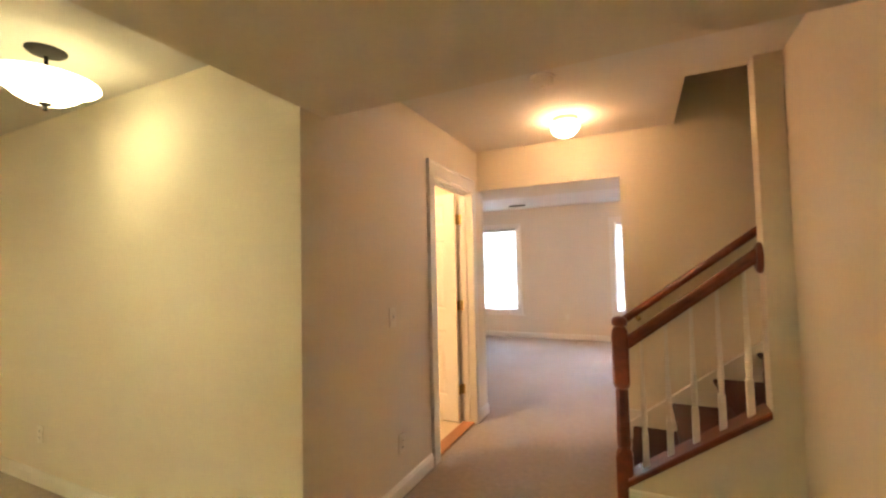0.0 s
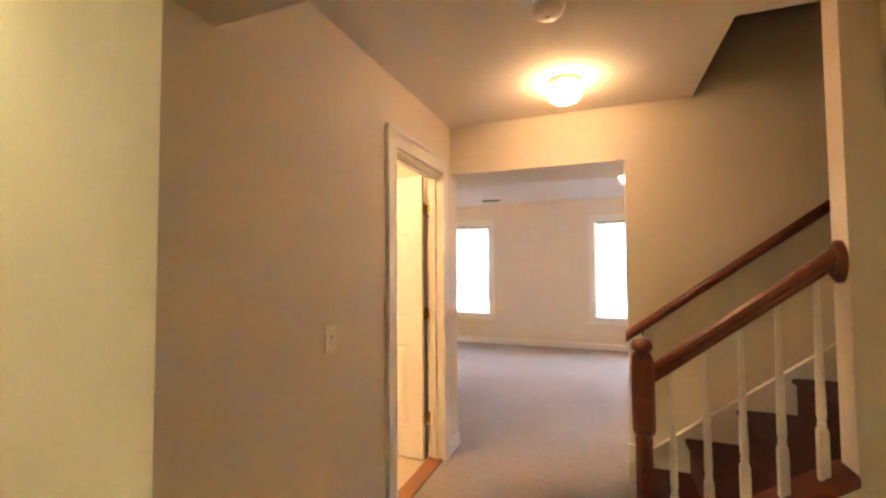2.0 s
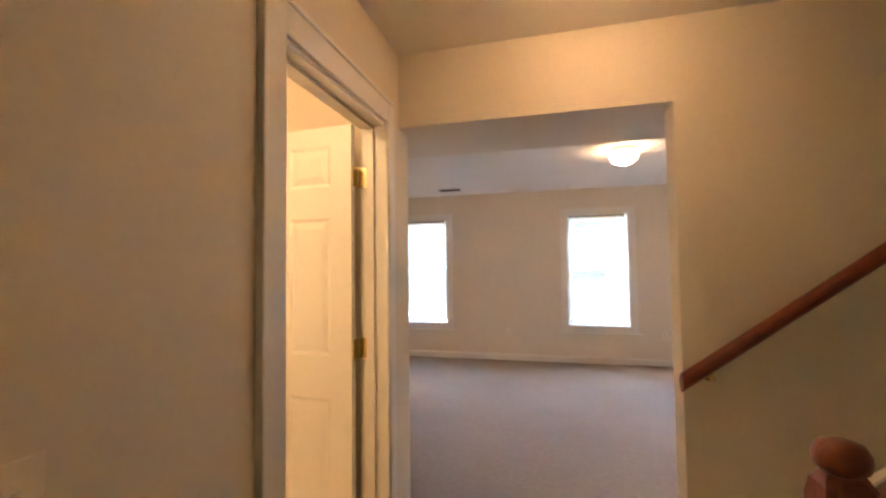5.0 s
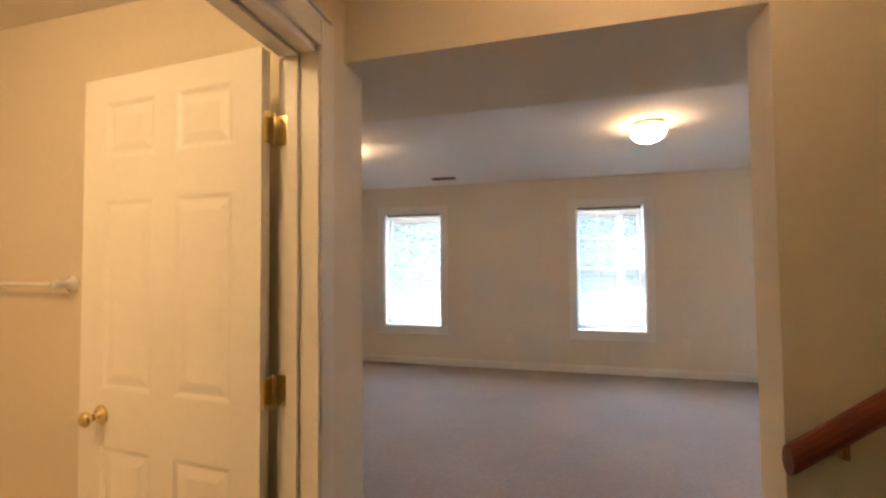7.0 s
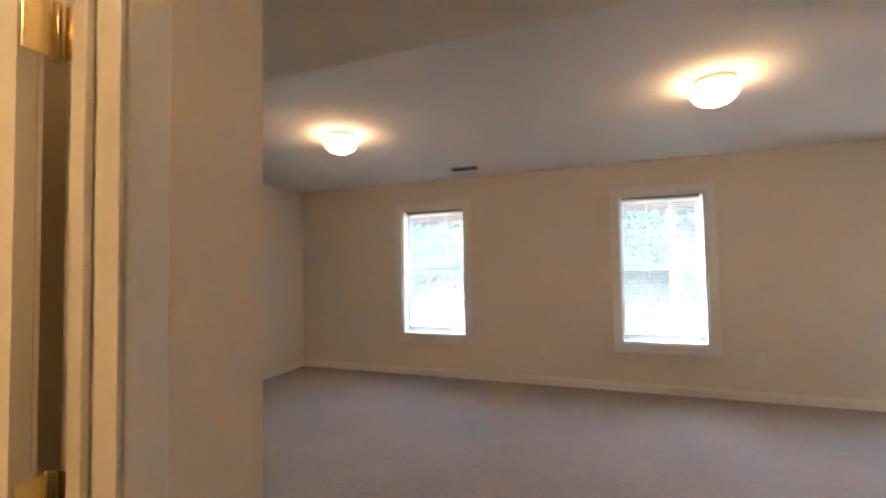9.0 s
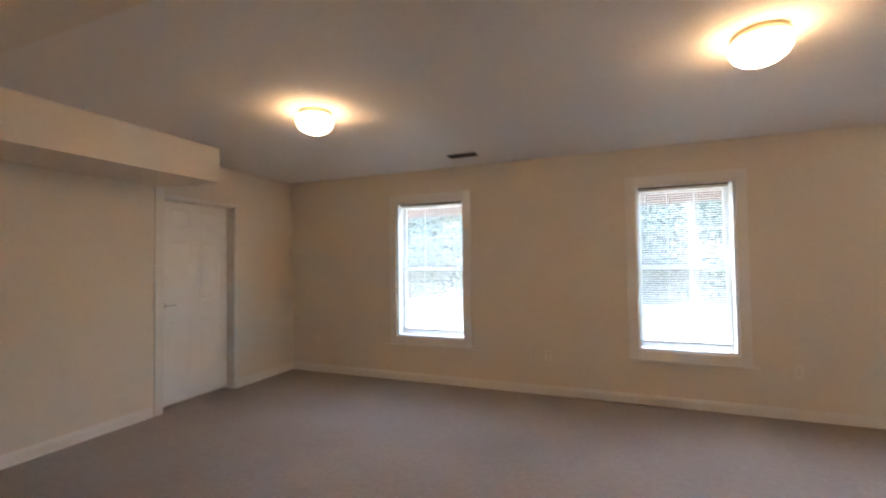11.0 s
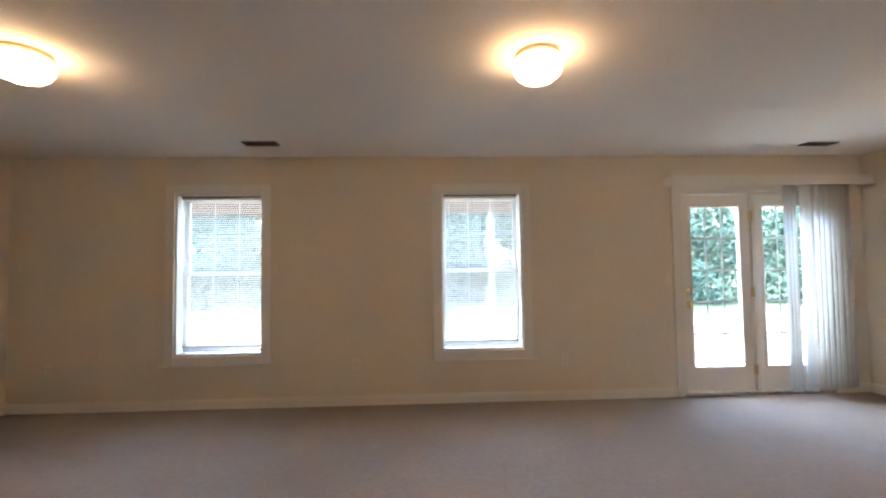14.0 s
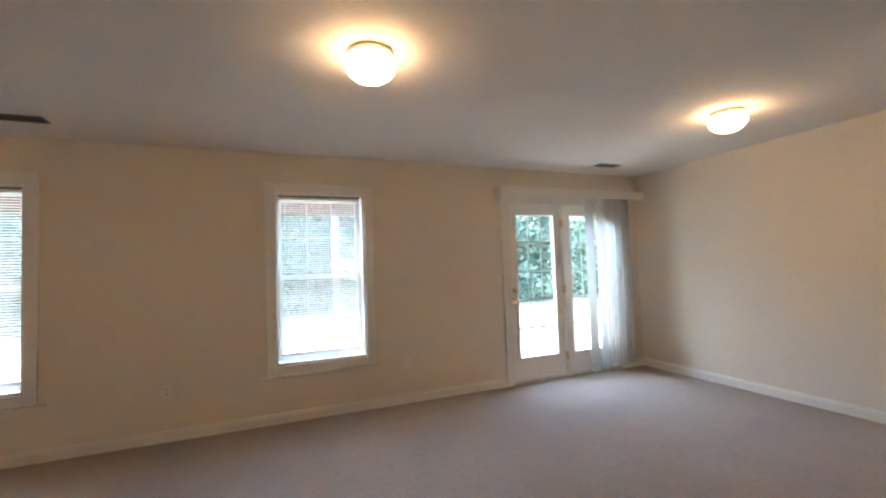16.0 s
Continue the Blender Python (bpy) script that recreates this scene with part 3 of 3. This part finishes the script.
kb = lathe([(0.026, 0), (0.026, -0.005), (0.010, -0.009), (0.009, -0.032), (0.022, -0.040), (0.026, -0.050), (0.018, -0.060), (0.003, -0.062)], 20, "y")
part("knob", kb, BRASS, leaf, "polished brass door knob", at=pose(2.263, FY0 + 0.05, 0.93))
part("deadbolt", lathe([(0.024, 0), (0.024, -0.006), (0.016, -0.012), (0.002, -0.013)], 18, "y"), BRASS, leaf, at=pose(2.263, FY0 + 0.05, 1.07))
for hz in (0.25, 1.05, 1.85):
    part("hinge", boxed(2.946, 2.966, FY0 + 0.012, FY0 + 0.048, hz - 0.05, hz + 0.05, bevel=0.004), BRASS, patio, "brass hinge")

# vertical blind drawn aside
vblind = thing("vertical_blind", "ivory vertical blind drawn aside under a white valance", "blind", at=pose(0, FY0 - 0.11, 0))
part("valance", boxed(2.02, 4.13, -0.055, -0.045, 2.14, 2.242, bevel=0.003), TRIM, vblind, "white valance board")
part("valance_return", boxed(2.02, 2.03, -0.0445, 0.108, 2.14, 2.242), TRIM, vblind)
part("valance_return", boxed(4.12, 4.13, -0.0445, 0.108, 2.14, 2.242), TRIM, vblind)
part("headrail", boxed(2.04, 4.11, -0.02, 0.02, 2.155, 2.19, bevel=0.003), WHITEP, vblind)
vb = bmesh.new()
arc = [(-0.0445, 0.0), (-0.022, 0.0045), (0.0, 0.006), (0.022, 0.0045), (0.0445, 0.0)]
va = [[vb.verts.new((x, y, z)) for x, y in arc] for z in (-2.085, 0.0)]
vc = [[vb.verts.new((x, y - 0.0009, z)) for x, y in arc] for z in (-2.085, 0.0)]
for i in range(4):
    for fc in ((va[0][i], va[0][i + 1], va[1][i + 1], va[1][i]), (vc[0][i + 1], vc[0][i], vc[1][i], vc[1][i + 1])):
        vb.faces.new(fc).smooth = True
for e in (0, 4):
    vb.faces.new((va[0][e], va[1][e], vc[1][e], vc[0][e]))
for k in (0, 1):
    for i in range(4):
        vb.faces.new((va[k][i], va[k][i + 1], vc[k][i + 1], vc[k][i]))
bmesh.ops.recalc_face_normals(vb, faces=vb.faces)
vane = mesh_of("vane", vb, VANE)
rng = random.Random(11)
for vx, turn in [(3.225, 74), (3.265, 72), (3.305, 76), (3.43, 128)] + [(3.55 + 0.056 * k, 70) for k in range(7)]:
    ob = new("vane", vane)
    ob.parent = vblind
    ob.matrix_basis = pose(vx, 0, 2.14 if vx < 3.5 else 2.172, 0, rng.uniform(-0.06, 0.06), turn + rng.uniform(-6, 6))
part("wand", lathe([(0.004, 0.9), (0.005, 0.92), (0.004, 2.1), (0.003, 2.12)], 8), WHITEP, vblind, at=pose(3.18, -0.03, 0.02))


# ---------- stair ----------
RISE, RUN, FIRST = 0.2065, 0.2725, 0.105
stair = thing("staircase", "dark brown stained wooden staircase rising beside the hall", "staircase")
for k in range(13):
    x, z = 0.004 + k * RUN, FIRST + k * RISE
    part("tread", boxed(x, x + RUN + 0.03, BY1 + 0.002, MY0 - 0.022, z - 0.030, z, bevel=0.008), TREAD, stair)
    part("riser", boxed(x + 0.025, x + 0.042, BY1 + 0.002, MY0 - 0.022, max(0.0, z - RISE), z - 0.030), TREAD, stair)
sl = RISE / RUN


def nose(x):
    return FIRST + sl * x


part("skirt_board", prism([(0.08, 0.0), (4.0, 0.0), (4.0, nose(4.0)), (0.08, nose(0.08))], MY0 - 0.020, MY0 - 0.002), TRIM, stair, "cream painted skirt board")
part("skirt_cap", prism([(-0.045, nose(-0.045) - 0.01), (4.0, nose(4.0) - 0.01), (4.0, nose(4.0) + 0.045), (-0.045, nose(-0.045) + 0.045)], MY0 - 0.040, MY0 - 0.001), TRIM, stair, "cream painted skirt moulding")
part("base_block", boxed(-0.045, 0.12, MY0 - 0.016, MY0 - 0.001, 0.0, 0.225, bevel=0.003), TRIM, stair)

rail = thing("balustrade", "red-brown wooden handrail with white turned balusters and newel post", "railing")
RY = (BY0 + BY1) / 2


def cap_top(x):
    return 0.150 + 0.69 * x


def rail_low(x):
    return 0.854 + 0.77 * x


part("cap_board", sweep([(-0.085, -0.036), (0.085, -0.036), (0.085, -0.008), (0.075, 0.0), (-0.075, 0.0), (-0.085, -0.008)], (-0.005, RY, cap_top(-0.005)), (0.672, RY, cap_top(0.672))), WOOD, rail, "red-brown sloping cap board")
hr = [(-0.022, 0.0), (0.022, 0.0), (0.026, 0.020), (0.034, 0.030), (0.035, 0.052), (0.026, 0.072), (0.010, 0.082), (-0.010, 0.082), (-0.026, 0.072), (-0.035, 0.052), (-0.034, 0.030), (-0.026, 0.020)]
hb = sweep(hr, (0.0, RY, rail_low(0.0)), (0.665, RY, rail_low(0.665)))
part("handrail", hb, WOOD, rail, "red-brown varnished handrail")
rb = lathe([(0.060, -0.026), (0.060, -0.012), (0.050, -0.003), (0.046, 0.0)], 32, "x")
bmesh.ops.scale(rb, vec=(-1, 1, 1.38), verts=rb.verts)
bmesh.ops.reverse_faces(rb, faces=rb.faces)
part("rosette", rb, WOOD, rail, "oval wooden rosette on the wall end", at=pose(0.652, RY, 1.385))


def square_ring(bm, w, z, chamfer):
    c = w - chamfer
    return [bm.verts.new((x, y, z)) for x, y in ((c, -w), (w, -c), (w, c), (c, w), (-c, w), (-w, c), (-w, -c), (-c, -w))]


def turned_square(profile):
    """A post from (half width, height, chamfer) rings."""
    bm = bmesh.new()
    rings = [square_ring(bm, *p) for p in profile]
    for a, b in zip(rings, rings[1:]):
        for i in range(8):
            bm.faces.new((a[i], a[(i + 1) % 8], b[(i + 1) % 8], b[i]))
    bm.faces.new(rings[0])
    bm.faces.new(rings[-1])
    bmesh.ops.recalc_face_normals(bm, faces=bm.faces)
    return bm


newel = part("newel_post", turned_square([(0.045, 0.0, 0.006), (0.045, 0.255, 0.006), (0.040, 0.285, 0.02), (0.030, 0.300, 0.0176), (0.036, 0.318, 0.02), (0.036, 0.34, 0.02),
                                          (0.033, 0.58, 0.0193), (0.034, 0.622, 0.0199), (0.030, 0.632, 0.0176), (0.040, 0.645, 0.02), (0.045, 0.665, 0.012), (0.045, 0.93, 0.010), (0.041, 0.965, 0.014), (0.030, 0.985, 0.0176)]),
             WOOD, rail, "red-brown turned newel post", at=pose(-0.022, RY - 0.012, 0) @ Matrix.Diagonal((1, 1, 1.015, 1)))
part("finial", lathe([(0.027, 0.980), (0.027, 0.988), (0.040, 0.994), (0.044, 1.006), (0.043, 1.022), (0.035, 1.037), (0.012, 1.045)], 24), WOOD, newel, "worn wooden newel cap")
bal = None
for i, x in enumerate((0.091, 0.218, 0.345, 0.472, 0.599)):
    z0, z1 = cap_top(x) - 0.012, rail_low(x) + 0.01
    h = z1 - z0
    bm = turned_square([(0.0165, 0.0, 0.002), (0.0165, 0.185, 0.002), (0.0155, 0.197, 0.008), (0.0115, 0.204, 0.0067), (0.0145, 0.212, 0.0085), (0.0115, 0.220, 0.0067),
                        (0.0150, 0.245, 0.0088), (0.0145, 0.30, 0.0085), (0.0105, h * 0.72, 0.0061), (0.0080, h, 0.0047)])
    part("baluster", bm, TRIM, rail, "white painted turned baluster", at=pose(x, RY, z0))

wrail = thing("wall_handrail", "red-brown wooden handrail fixed to the stair wall", "handrail")
ws = [(0.028 * math.cos(a), 0.037 * math.sin(a)) for a in [2 * math.pi * i / 14 for i in range(14)]]
part("rail", sweep(ws, (-0.045, MY0 - 0.062, 0.952 + 0.738 * -0.045), (3.7, MY0 - 0.062, 0.952 + 0.738 * 3.7)), WOOD, wrail)
for x in (0.07, 1.5, 3.0):
    z = 0.952 + 0.738 * x
    br = part("bracket", boxed(x - 0.008, x + 0.008, MY0 - 0.066, MY0 - 0.004, z - 0.072, z - 0.060, bevel=0.003), BRASS, wrail, "small brass bracket")
    part("bracket_post", boxed(x - 0.006, x + 0.006, MY0 - 0.068, MY0 - 0.056, z - 0.06, z - 0.02, bevel=0.002), BRASS, br)
    part("bracket_plate", lathe([(0.022, 0.0), (0.020, -0.005), (0.006, -0.006)], 16, "y"), BRASS, br, at=pose(x, MY0 - 0.0005, z - 0.066))


# ---------- lamps ----------
def flush_lamp(x, y, glow, r, label, group="", z=CZ, drop=1.0):
    lamp = thing("ceiling_lamp", label, "ceiling lamp", group, at=pose(x, y, z))
    part("pan", lathe([(r * 0.80, 0.0), (r * 0.90, -0.002), (r * 0.90, -0.008), (r * 0.84, -0.010)], 40), PAN, lamp, "thin brass pan")
    part("neck", lathe([(r * 0.84, -0.009), (r * 0.86, -0.016), (r * 0.90, -0.018), (r * 0.90, -0.025), (r * 0.94, -0.027), (r * 0.94, -0.035), (r * 0.86, -0.038)], 40), GLOW_NECK, lamp, "stepped amber glass neck, faint glow standing for light passing through")
    part("shade", lathe([(r * 0.84, -0.036), (r * 0.96, -0.044), (r * 1.01, -0.036 - 0.026 * drop), (r * 0.98, -0.036 - 0.052 * drop), (r * 0.86, -0.036 - 0.079 * drop), (r * 0.66, -0.036 - 0.100 * drop), (r * 0.40, -0.036 - 0.114 * drop), (r * 0.12, -0.036 - 0.119 * drop)], 40), glow, lamp, "glowing white glass shade")
    return lamp


flush_lamp(-0.355, 3.065, GLOW_HALL, 0.098, "small lit ceiling lamp with brass pan and white glass", drop=0.84)
for lx, ly in ((-2.48, 5.89), (0.155, 5.88), (2.92, 5.90)):
    flush_lamp(lx, ly, GLOW_ROOM, 0.128, "lit ceiling lamp with ridged brass pan and white mushroom glass", "lamps of the big room", CR)
flush_lamp(-1.95, 2.25, GLOW_BATH, 0.12, "lit bathroom ceiling lamp with brass pan and white glass")

def bell_lamp(x, y, glow, bulb_glow):
    bell = thing("bell_lamp", "lit bell-shaped white glass ceiling lamp with dark bronze fittings", "ceiling lamp", "bell lamps of the entry", at=pose(x, y, CZ))
    part("canopy", lathe([(0.078, 0.0), (0.078, -0.006), (0.066, -0.018), (0.030, -0.026), (0.010, -0.030)], 32), BRONZE, bell, "dark bronze canopy")
    part("stem", lathe([(0.008, -0.03), (0.008, -0.26)], 12), BRONZE, bell)
    part("shade", lathe([(0.203, -0.148), (0.207, -0.156), (0.196, -0.168), (0.168, -0.180), (0.145, -0.196), (0.120, -0.221), (0.085, -0.243), (0.045, -0.254), (0.018, -0.256)], 48, closed=False), glow, bell, "glowing white alabaster glass bowl")
    # added unseen liner that keeps the bowl's own glow off the ceiling
    part("glow_blocker", lathe([(0.201, -0.146), (0.190, -0.164), (0.163, -0.175), (0.140, -0.191), (0.116, -0.215), (0.082, -0.237), (0.044, -0.248), (0.010, -0.250)], 48, closed=False), PORC, bell)
    for bx in (-0.07, 0.07):
        part("bulb", lathe([(0.006, -0.135), (0.022, -0.142), (0.030, -0.160), (0.026, -0.180), (0.008, -0.190)], 16), bulb_glow, bell, "lit frosted bulb", at=pose(bx, 0.02, -0.02))
    part("finial", lathe([(0.026, -0.254), (0.024, -0.261), (0.009, -0.267), (0.008, -0.278), (0.011, -0.284), (0.004, -0.291)], 20), BRONZE, bell, "small bronze finial")


bell_lamp(-2.40, 0.905, GLOW_FOYER, GLOW_BULB)
# unseen second lamp, added to account for light on the walls facing it
bell_lamp(-2.40, -1.45, GLOW_FOYER_REAR, GLOW_BULB_REAR)

smoke = thing("smoke_detector", "round white smoke detector on the hall ceiling", "smoke detector", at=pose(-0.36, 2.315, CZ))
part("base", lathe([(0.070, 0.0), (0.070, -0.010), (0.066, -0.013)], 32), WHITEP, smoke)
part("cover", lathe([(0.060, -0.012), (0.062, -0.020), (0.058, -0.036), (0.046, -0.046), (0.020, -0.050), (0.004, -0.050)], 32), WHITEP, smoke)
part("test_button", lathe([(0.012, -0.050), (0.011, -0.054), (0.003, -0.055)], 16), PLASTIC, smoke)


# ---------- wall plates, vents ----------
def wall_plate(at, kind):
    """A cover plate facing -y of its own, centred."""
    name = "light_switch" if kind == "switch" else "outlet"
    ob = thing(name, "ivory plastic light switch on the wall" if kind == "switch" else "ivory plastic wall outlet above the baseboard", name.replace("_", " "), "" if kind == "switch" else "wall outlets", at=at)
    part("plate", boxed(-0.036, 0.036, -0.006, 0.0, -0.058, 0.058, bevel=0.003), PLASTIC, ob)
    if kind == "switch":
        part("toggle", boxed(-0.005, 0.005, -0.016, -0.005, -0.004, 0.016, bevel=0.002), WHITEP, ob)
    else:
        for z in (-0.02, 0.02):
            face = part("socket", lathe([(0.017, 0.0), (0.017, -0.0075), (0.015, -0.009)], 18, "y"), PLASTIC, ob, at=pose(0, 0, z))
            for sx in (-0.006, 0.006):
                part("slot", boxed(sx - 0.0012, sx + 0.0012, -0.0098, -0.0085, -0.005, 0.005), BLACK, face)
    for z in ((-0.03, 0.03) if kind == "switch" else (0.0,)):
        part("screw", lathe([(0.0035, -0.0055), (0.003, -0.0072)], 10, "y"), PLASTIC, ob, at=pose(0, 0, z))
    return ob


wall_plate(pose(HX, 2.09, 1.078, rz=90), "switch")
wall_plate(pose(HX, 2.17, 0.31, rz=90), "outlet")
for ox in (-4.11, -1.16, 0.945):
    wall_plate(pose(ox, FY0, 0.41), "outlet")
wall_plate(pose(2.035, FY0, 1.195), "switch")
wall_plate(pose(-3.53, GY, 0.33), "outlet")
wall_plate(pose(RX, 7.56, 0.455, rz=-90), "outlet")


def ceiling_vent(x, y):
    v = thing("ceiling_vent", "dark brown slotted metal air register in the ceiling", "air vent", "vents of the big room", at=pose(x, y, CR))
    part("frame", boxes((-0.15, 0.15, -0.062, -0.05, -0.006, 0), (-0.15, 0.15, 0.05, 0.062, -0.006, 0), (-0.15, -0.135, -0.05, 0.05, -0.006, 0), (0.135, 0.15, -0.05, 0.05, -0.006, 0)), VENTM, v)
    # black sheet stands for the shaded duct, as the ceiling has no hole
    part("duct_shade", boxed(-0.135, 0.135, -0.05, 0.05, -0.002, -0.0005), BLACK, v)
    for k in range(7):
        y0 = -0.045 + k * 0.0145
        part("louvre", boxed(-0.135, 0.135, -0.001, 0.001, -0.006, 0.006), VENTM, v, at=pose(0, y0, -0.007, 35))


ceiling_vent(-1.91, 7.475)
ceiling_vent(3.29, 7.53)

towel = thing("towel_bar", "white porcelain towel bar with a clear rod on the bathroom wall", "towel bar", at=pose(-2.45, MY0, 1.33))
for x in (0.0, -0.61):
    post = part("post", lathe([(0.034, 0.0), (0.034, -0.008), (0.024, -0.016), (0.015, -0.03), (0.017, -0.055), (0.020, -0.066), (0.012, -0.078), (0.003, -0.08)], 24, "y"), PORC, towel, at=pose(x, 0, 0))
part("rod", lathe([(0.008, -0.61), (0.008, 0.0)], 14, "x"), PORC, towel, at=pose(0, -0.06, 0))


# ---------- outdoors ----------
structure("ground", boxes((-400, 400, FY1, 500, -0.6, -0.10)), GRASS, "sunlit lawn reaching to the woods", "lawn")
structure("pavement", boxes((-9, 9, FY1 + 0.001, 15.0, -0.2, -0.055)), CONCRETE, "pale concrete patio outside the glazed door", "patio")
structure("wall_outside", boxes((-9, -5.0, FY0, FY1, -0.1, 5.2), (4.5, 9, FY0, FY1, -0.1, 5.2), (-5.0, 4.5, FY0, FY1, CR + 0.001, 5.2)), SIDING, "pale house siding above the big room", "wall")

# open framing: joists are added, deck boards left out to let sky light in
deck = thing("pergola", "weathered wooden beam and joists on pale posts outside the windows", "pergola")
part("beam", boxed(-5.2, 1.5, 10.43, 10.57, 2.23, 2.46, bevel=0.006), LUMBER, deck)
for px in (-4.9, -2.2, 0.60):
    part("post", boxed(px - 0.05, px + 0.05, 10.45, 10.55, -0.055, 2.23, bevel=0.006), POST, deck, "pale painted post")
for k in range(9):
    x = -5.1 + k * 0.81
    part("joist", boxed(x - 0.02, x + 0.02, FY1 + 0.03, 10.7, 2.46, 2.66), LUMBER, deck)


def leaf_cloud(rng, centre, spread, count, size):
    """Many small leaves round a centre, as one mesh."""
    verts, faces = [], []
    for _ in range(count):
        d = Vector((rng.gauss(0, 1), rng.gauss(0, 1), rng.gauss(0, 1))).normalized() * (rng.random() ** 0.45)
        p = Vector(centre) + Vector((d.x * spread[0], d.y * spread[1], d.z * spread[2]))
        u = Vector((rng.uniform(-1, 1), rng.uniform(-1, 1), rng.uniform(-0.6, 0.6))).normalized()
        v = u.cross(Vector((rng.uniform(-1, 1), rng.uniform(-1, 1), rng.uniform(0.2, 1)))).normalized()
        s = size * rng.uniform(0.6, 1.3)
        i = len(verts)
        verts += [p - u * s, p - v * s * 0.45, p + u * s, p + v * s * 0.45]
        faces.append((i, i + 1, i + 2, i + 3))
    return verts, faces


def tree(at, seed, height, low):
    rng = random.Random(seed)
    ob = thing("tree", "leafy green tree at the edge of the woods", "tree", "trees of the woods", at=at)
    part("trunk", lathe([(0.20, -0.1), (0.15, 0.3), (0.12, height * 0.4), (0.07, height * 0.75), (0.02, height * 0.97)], 10), BARK, ob, "grey-brown trunk")
    verts, faces = [], []
    for k in range(16):
        a, z = rng.uniform(0, 6.28), rng.uniform(low, height * 0.95)
        reach = (1 - abs(z / height - 0.45)) * height * 0.27 * rng.uniform(0.4, 1.0)
        tip = Vector((math.cos(a) * reach, math.sin(a) * reach, z + 0.3))
        if k < 8:
            lb = sweep([(0.03 * math.cos(t), 0.03 * math.sin(t)) for t in (0, 1.26, 2.5, 3.77, 5.03)], (0, 0, z - 0.5), tip)
            part("limb", lb, BARK, ob)
        r = rng.uniform(0.9, 1.7)
        v, f = leaf_cloud(rng, tip, (r, r, r * 0.65), 420, 0.11)
        o = len(verts)
        verts += v
        faces += [tuple(i + o for i in q) for q in f]
    me = bpy.data.meshes.new("crown")
    me.from_pydata([tuple(v) for v in verts], [], faces)
    me.materials.append(LEAF)
    crown = new("crown", me)
    crown.parent = ob
    tagged(crown, "loose green crown of small leaves")
    return ob


rng = random.Random(3)
kinds = [tree(pose(-9.0, 21.5, -0.1), 1, 5.6, 0.6), tree(pose(-4.5, 19.5, -0.1), 2, 6.2, 0.5), tree(pose(0.6, 21.0, -0.1), 3, 5.2, 0.4)]
for k in range(26):
    row = k % 2
    x = -15 + 1.55 * k + rng.uniform(-0.6, 0.6)
    y = 19.5 + row * 4.5 + rng.uniform(-1.3, 1.3) + (2.0 if -6 < x < 0 else 0)
    copy_thing(kinds[k % 3], pose(x, y, -0.1, 0, 0, rng.uniform(0, 360)))

bushes = random.Random(8)
verts, faces = [], []
for k in range(46):
    x = -20 + 0.95 * k + bushes.uniform(-0.3, 0.3)
    v, f = leaf_cloud(bushes, (x, 18.6 + bushes.uniform(-0.8, 2.4), 0.5), (1.0, 0.9, bushes.uniform(0.6, 1.3)), 900, 0.085)
    o = len(verts)
    verts += v
    faces += [tuple(i + o for i in q) for q in f]
me = bpy.data.meshes.new("undergrowth")
me.from_pydata([tuple(v) for v in verts], [], faces)
me.materials.append(LEAF)
tagged(new("undergrowth", me), "low green undergrowth along the edge of the woods", "undergrowth", kind="stuff")
far = random.Random(9)
verts, faces = [], []
for k in range(70):
    v, f = leaf_cloud(far, (-45 + 1.5 * k, 58 + far.uniform(-3, 5), far.uniform(1, 11)), (3.4, 2.0, 3.2), 520, 0.42)
    o = len(verts)
    verts += v
    faces += [tuple(i + o for i in q) for q in f]
me = bpy.data.meshes.new("far_woods")
me.from_pydata([tuple(v) for v in verts], [], faces)
me.materials.append(LEAF)
tagged(new("far_woods", me), "dense far green woods behind the lawn", "woods", kind="stuff")
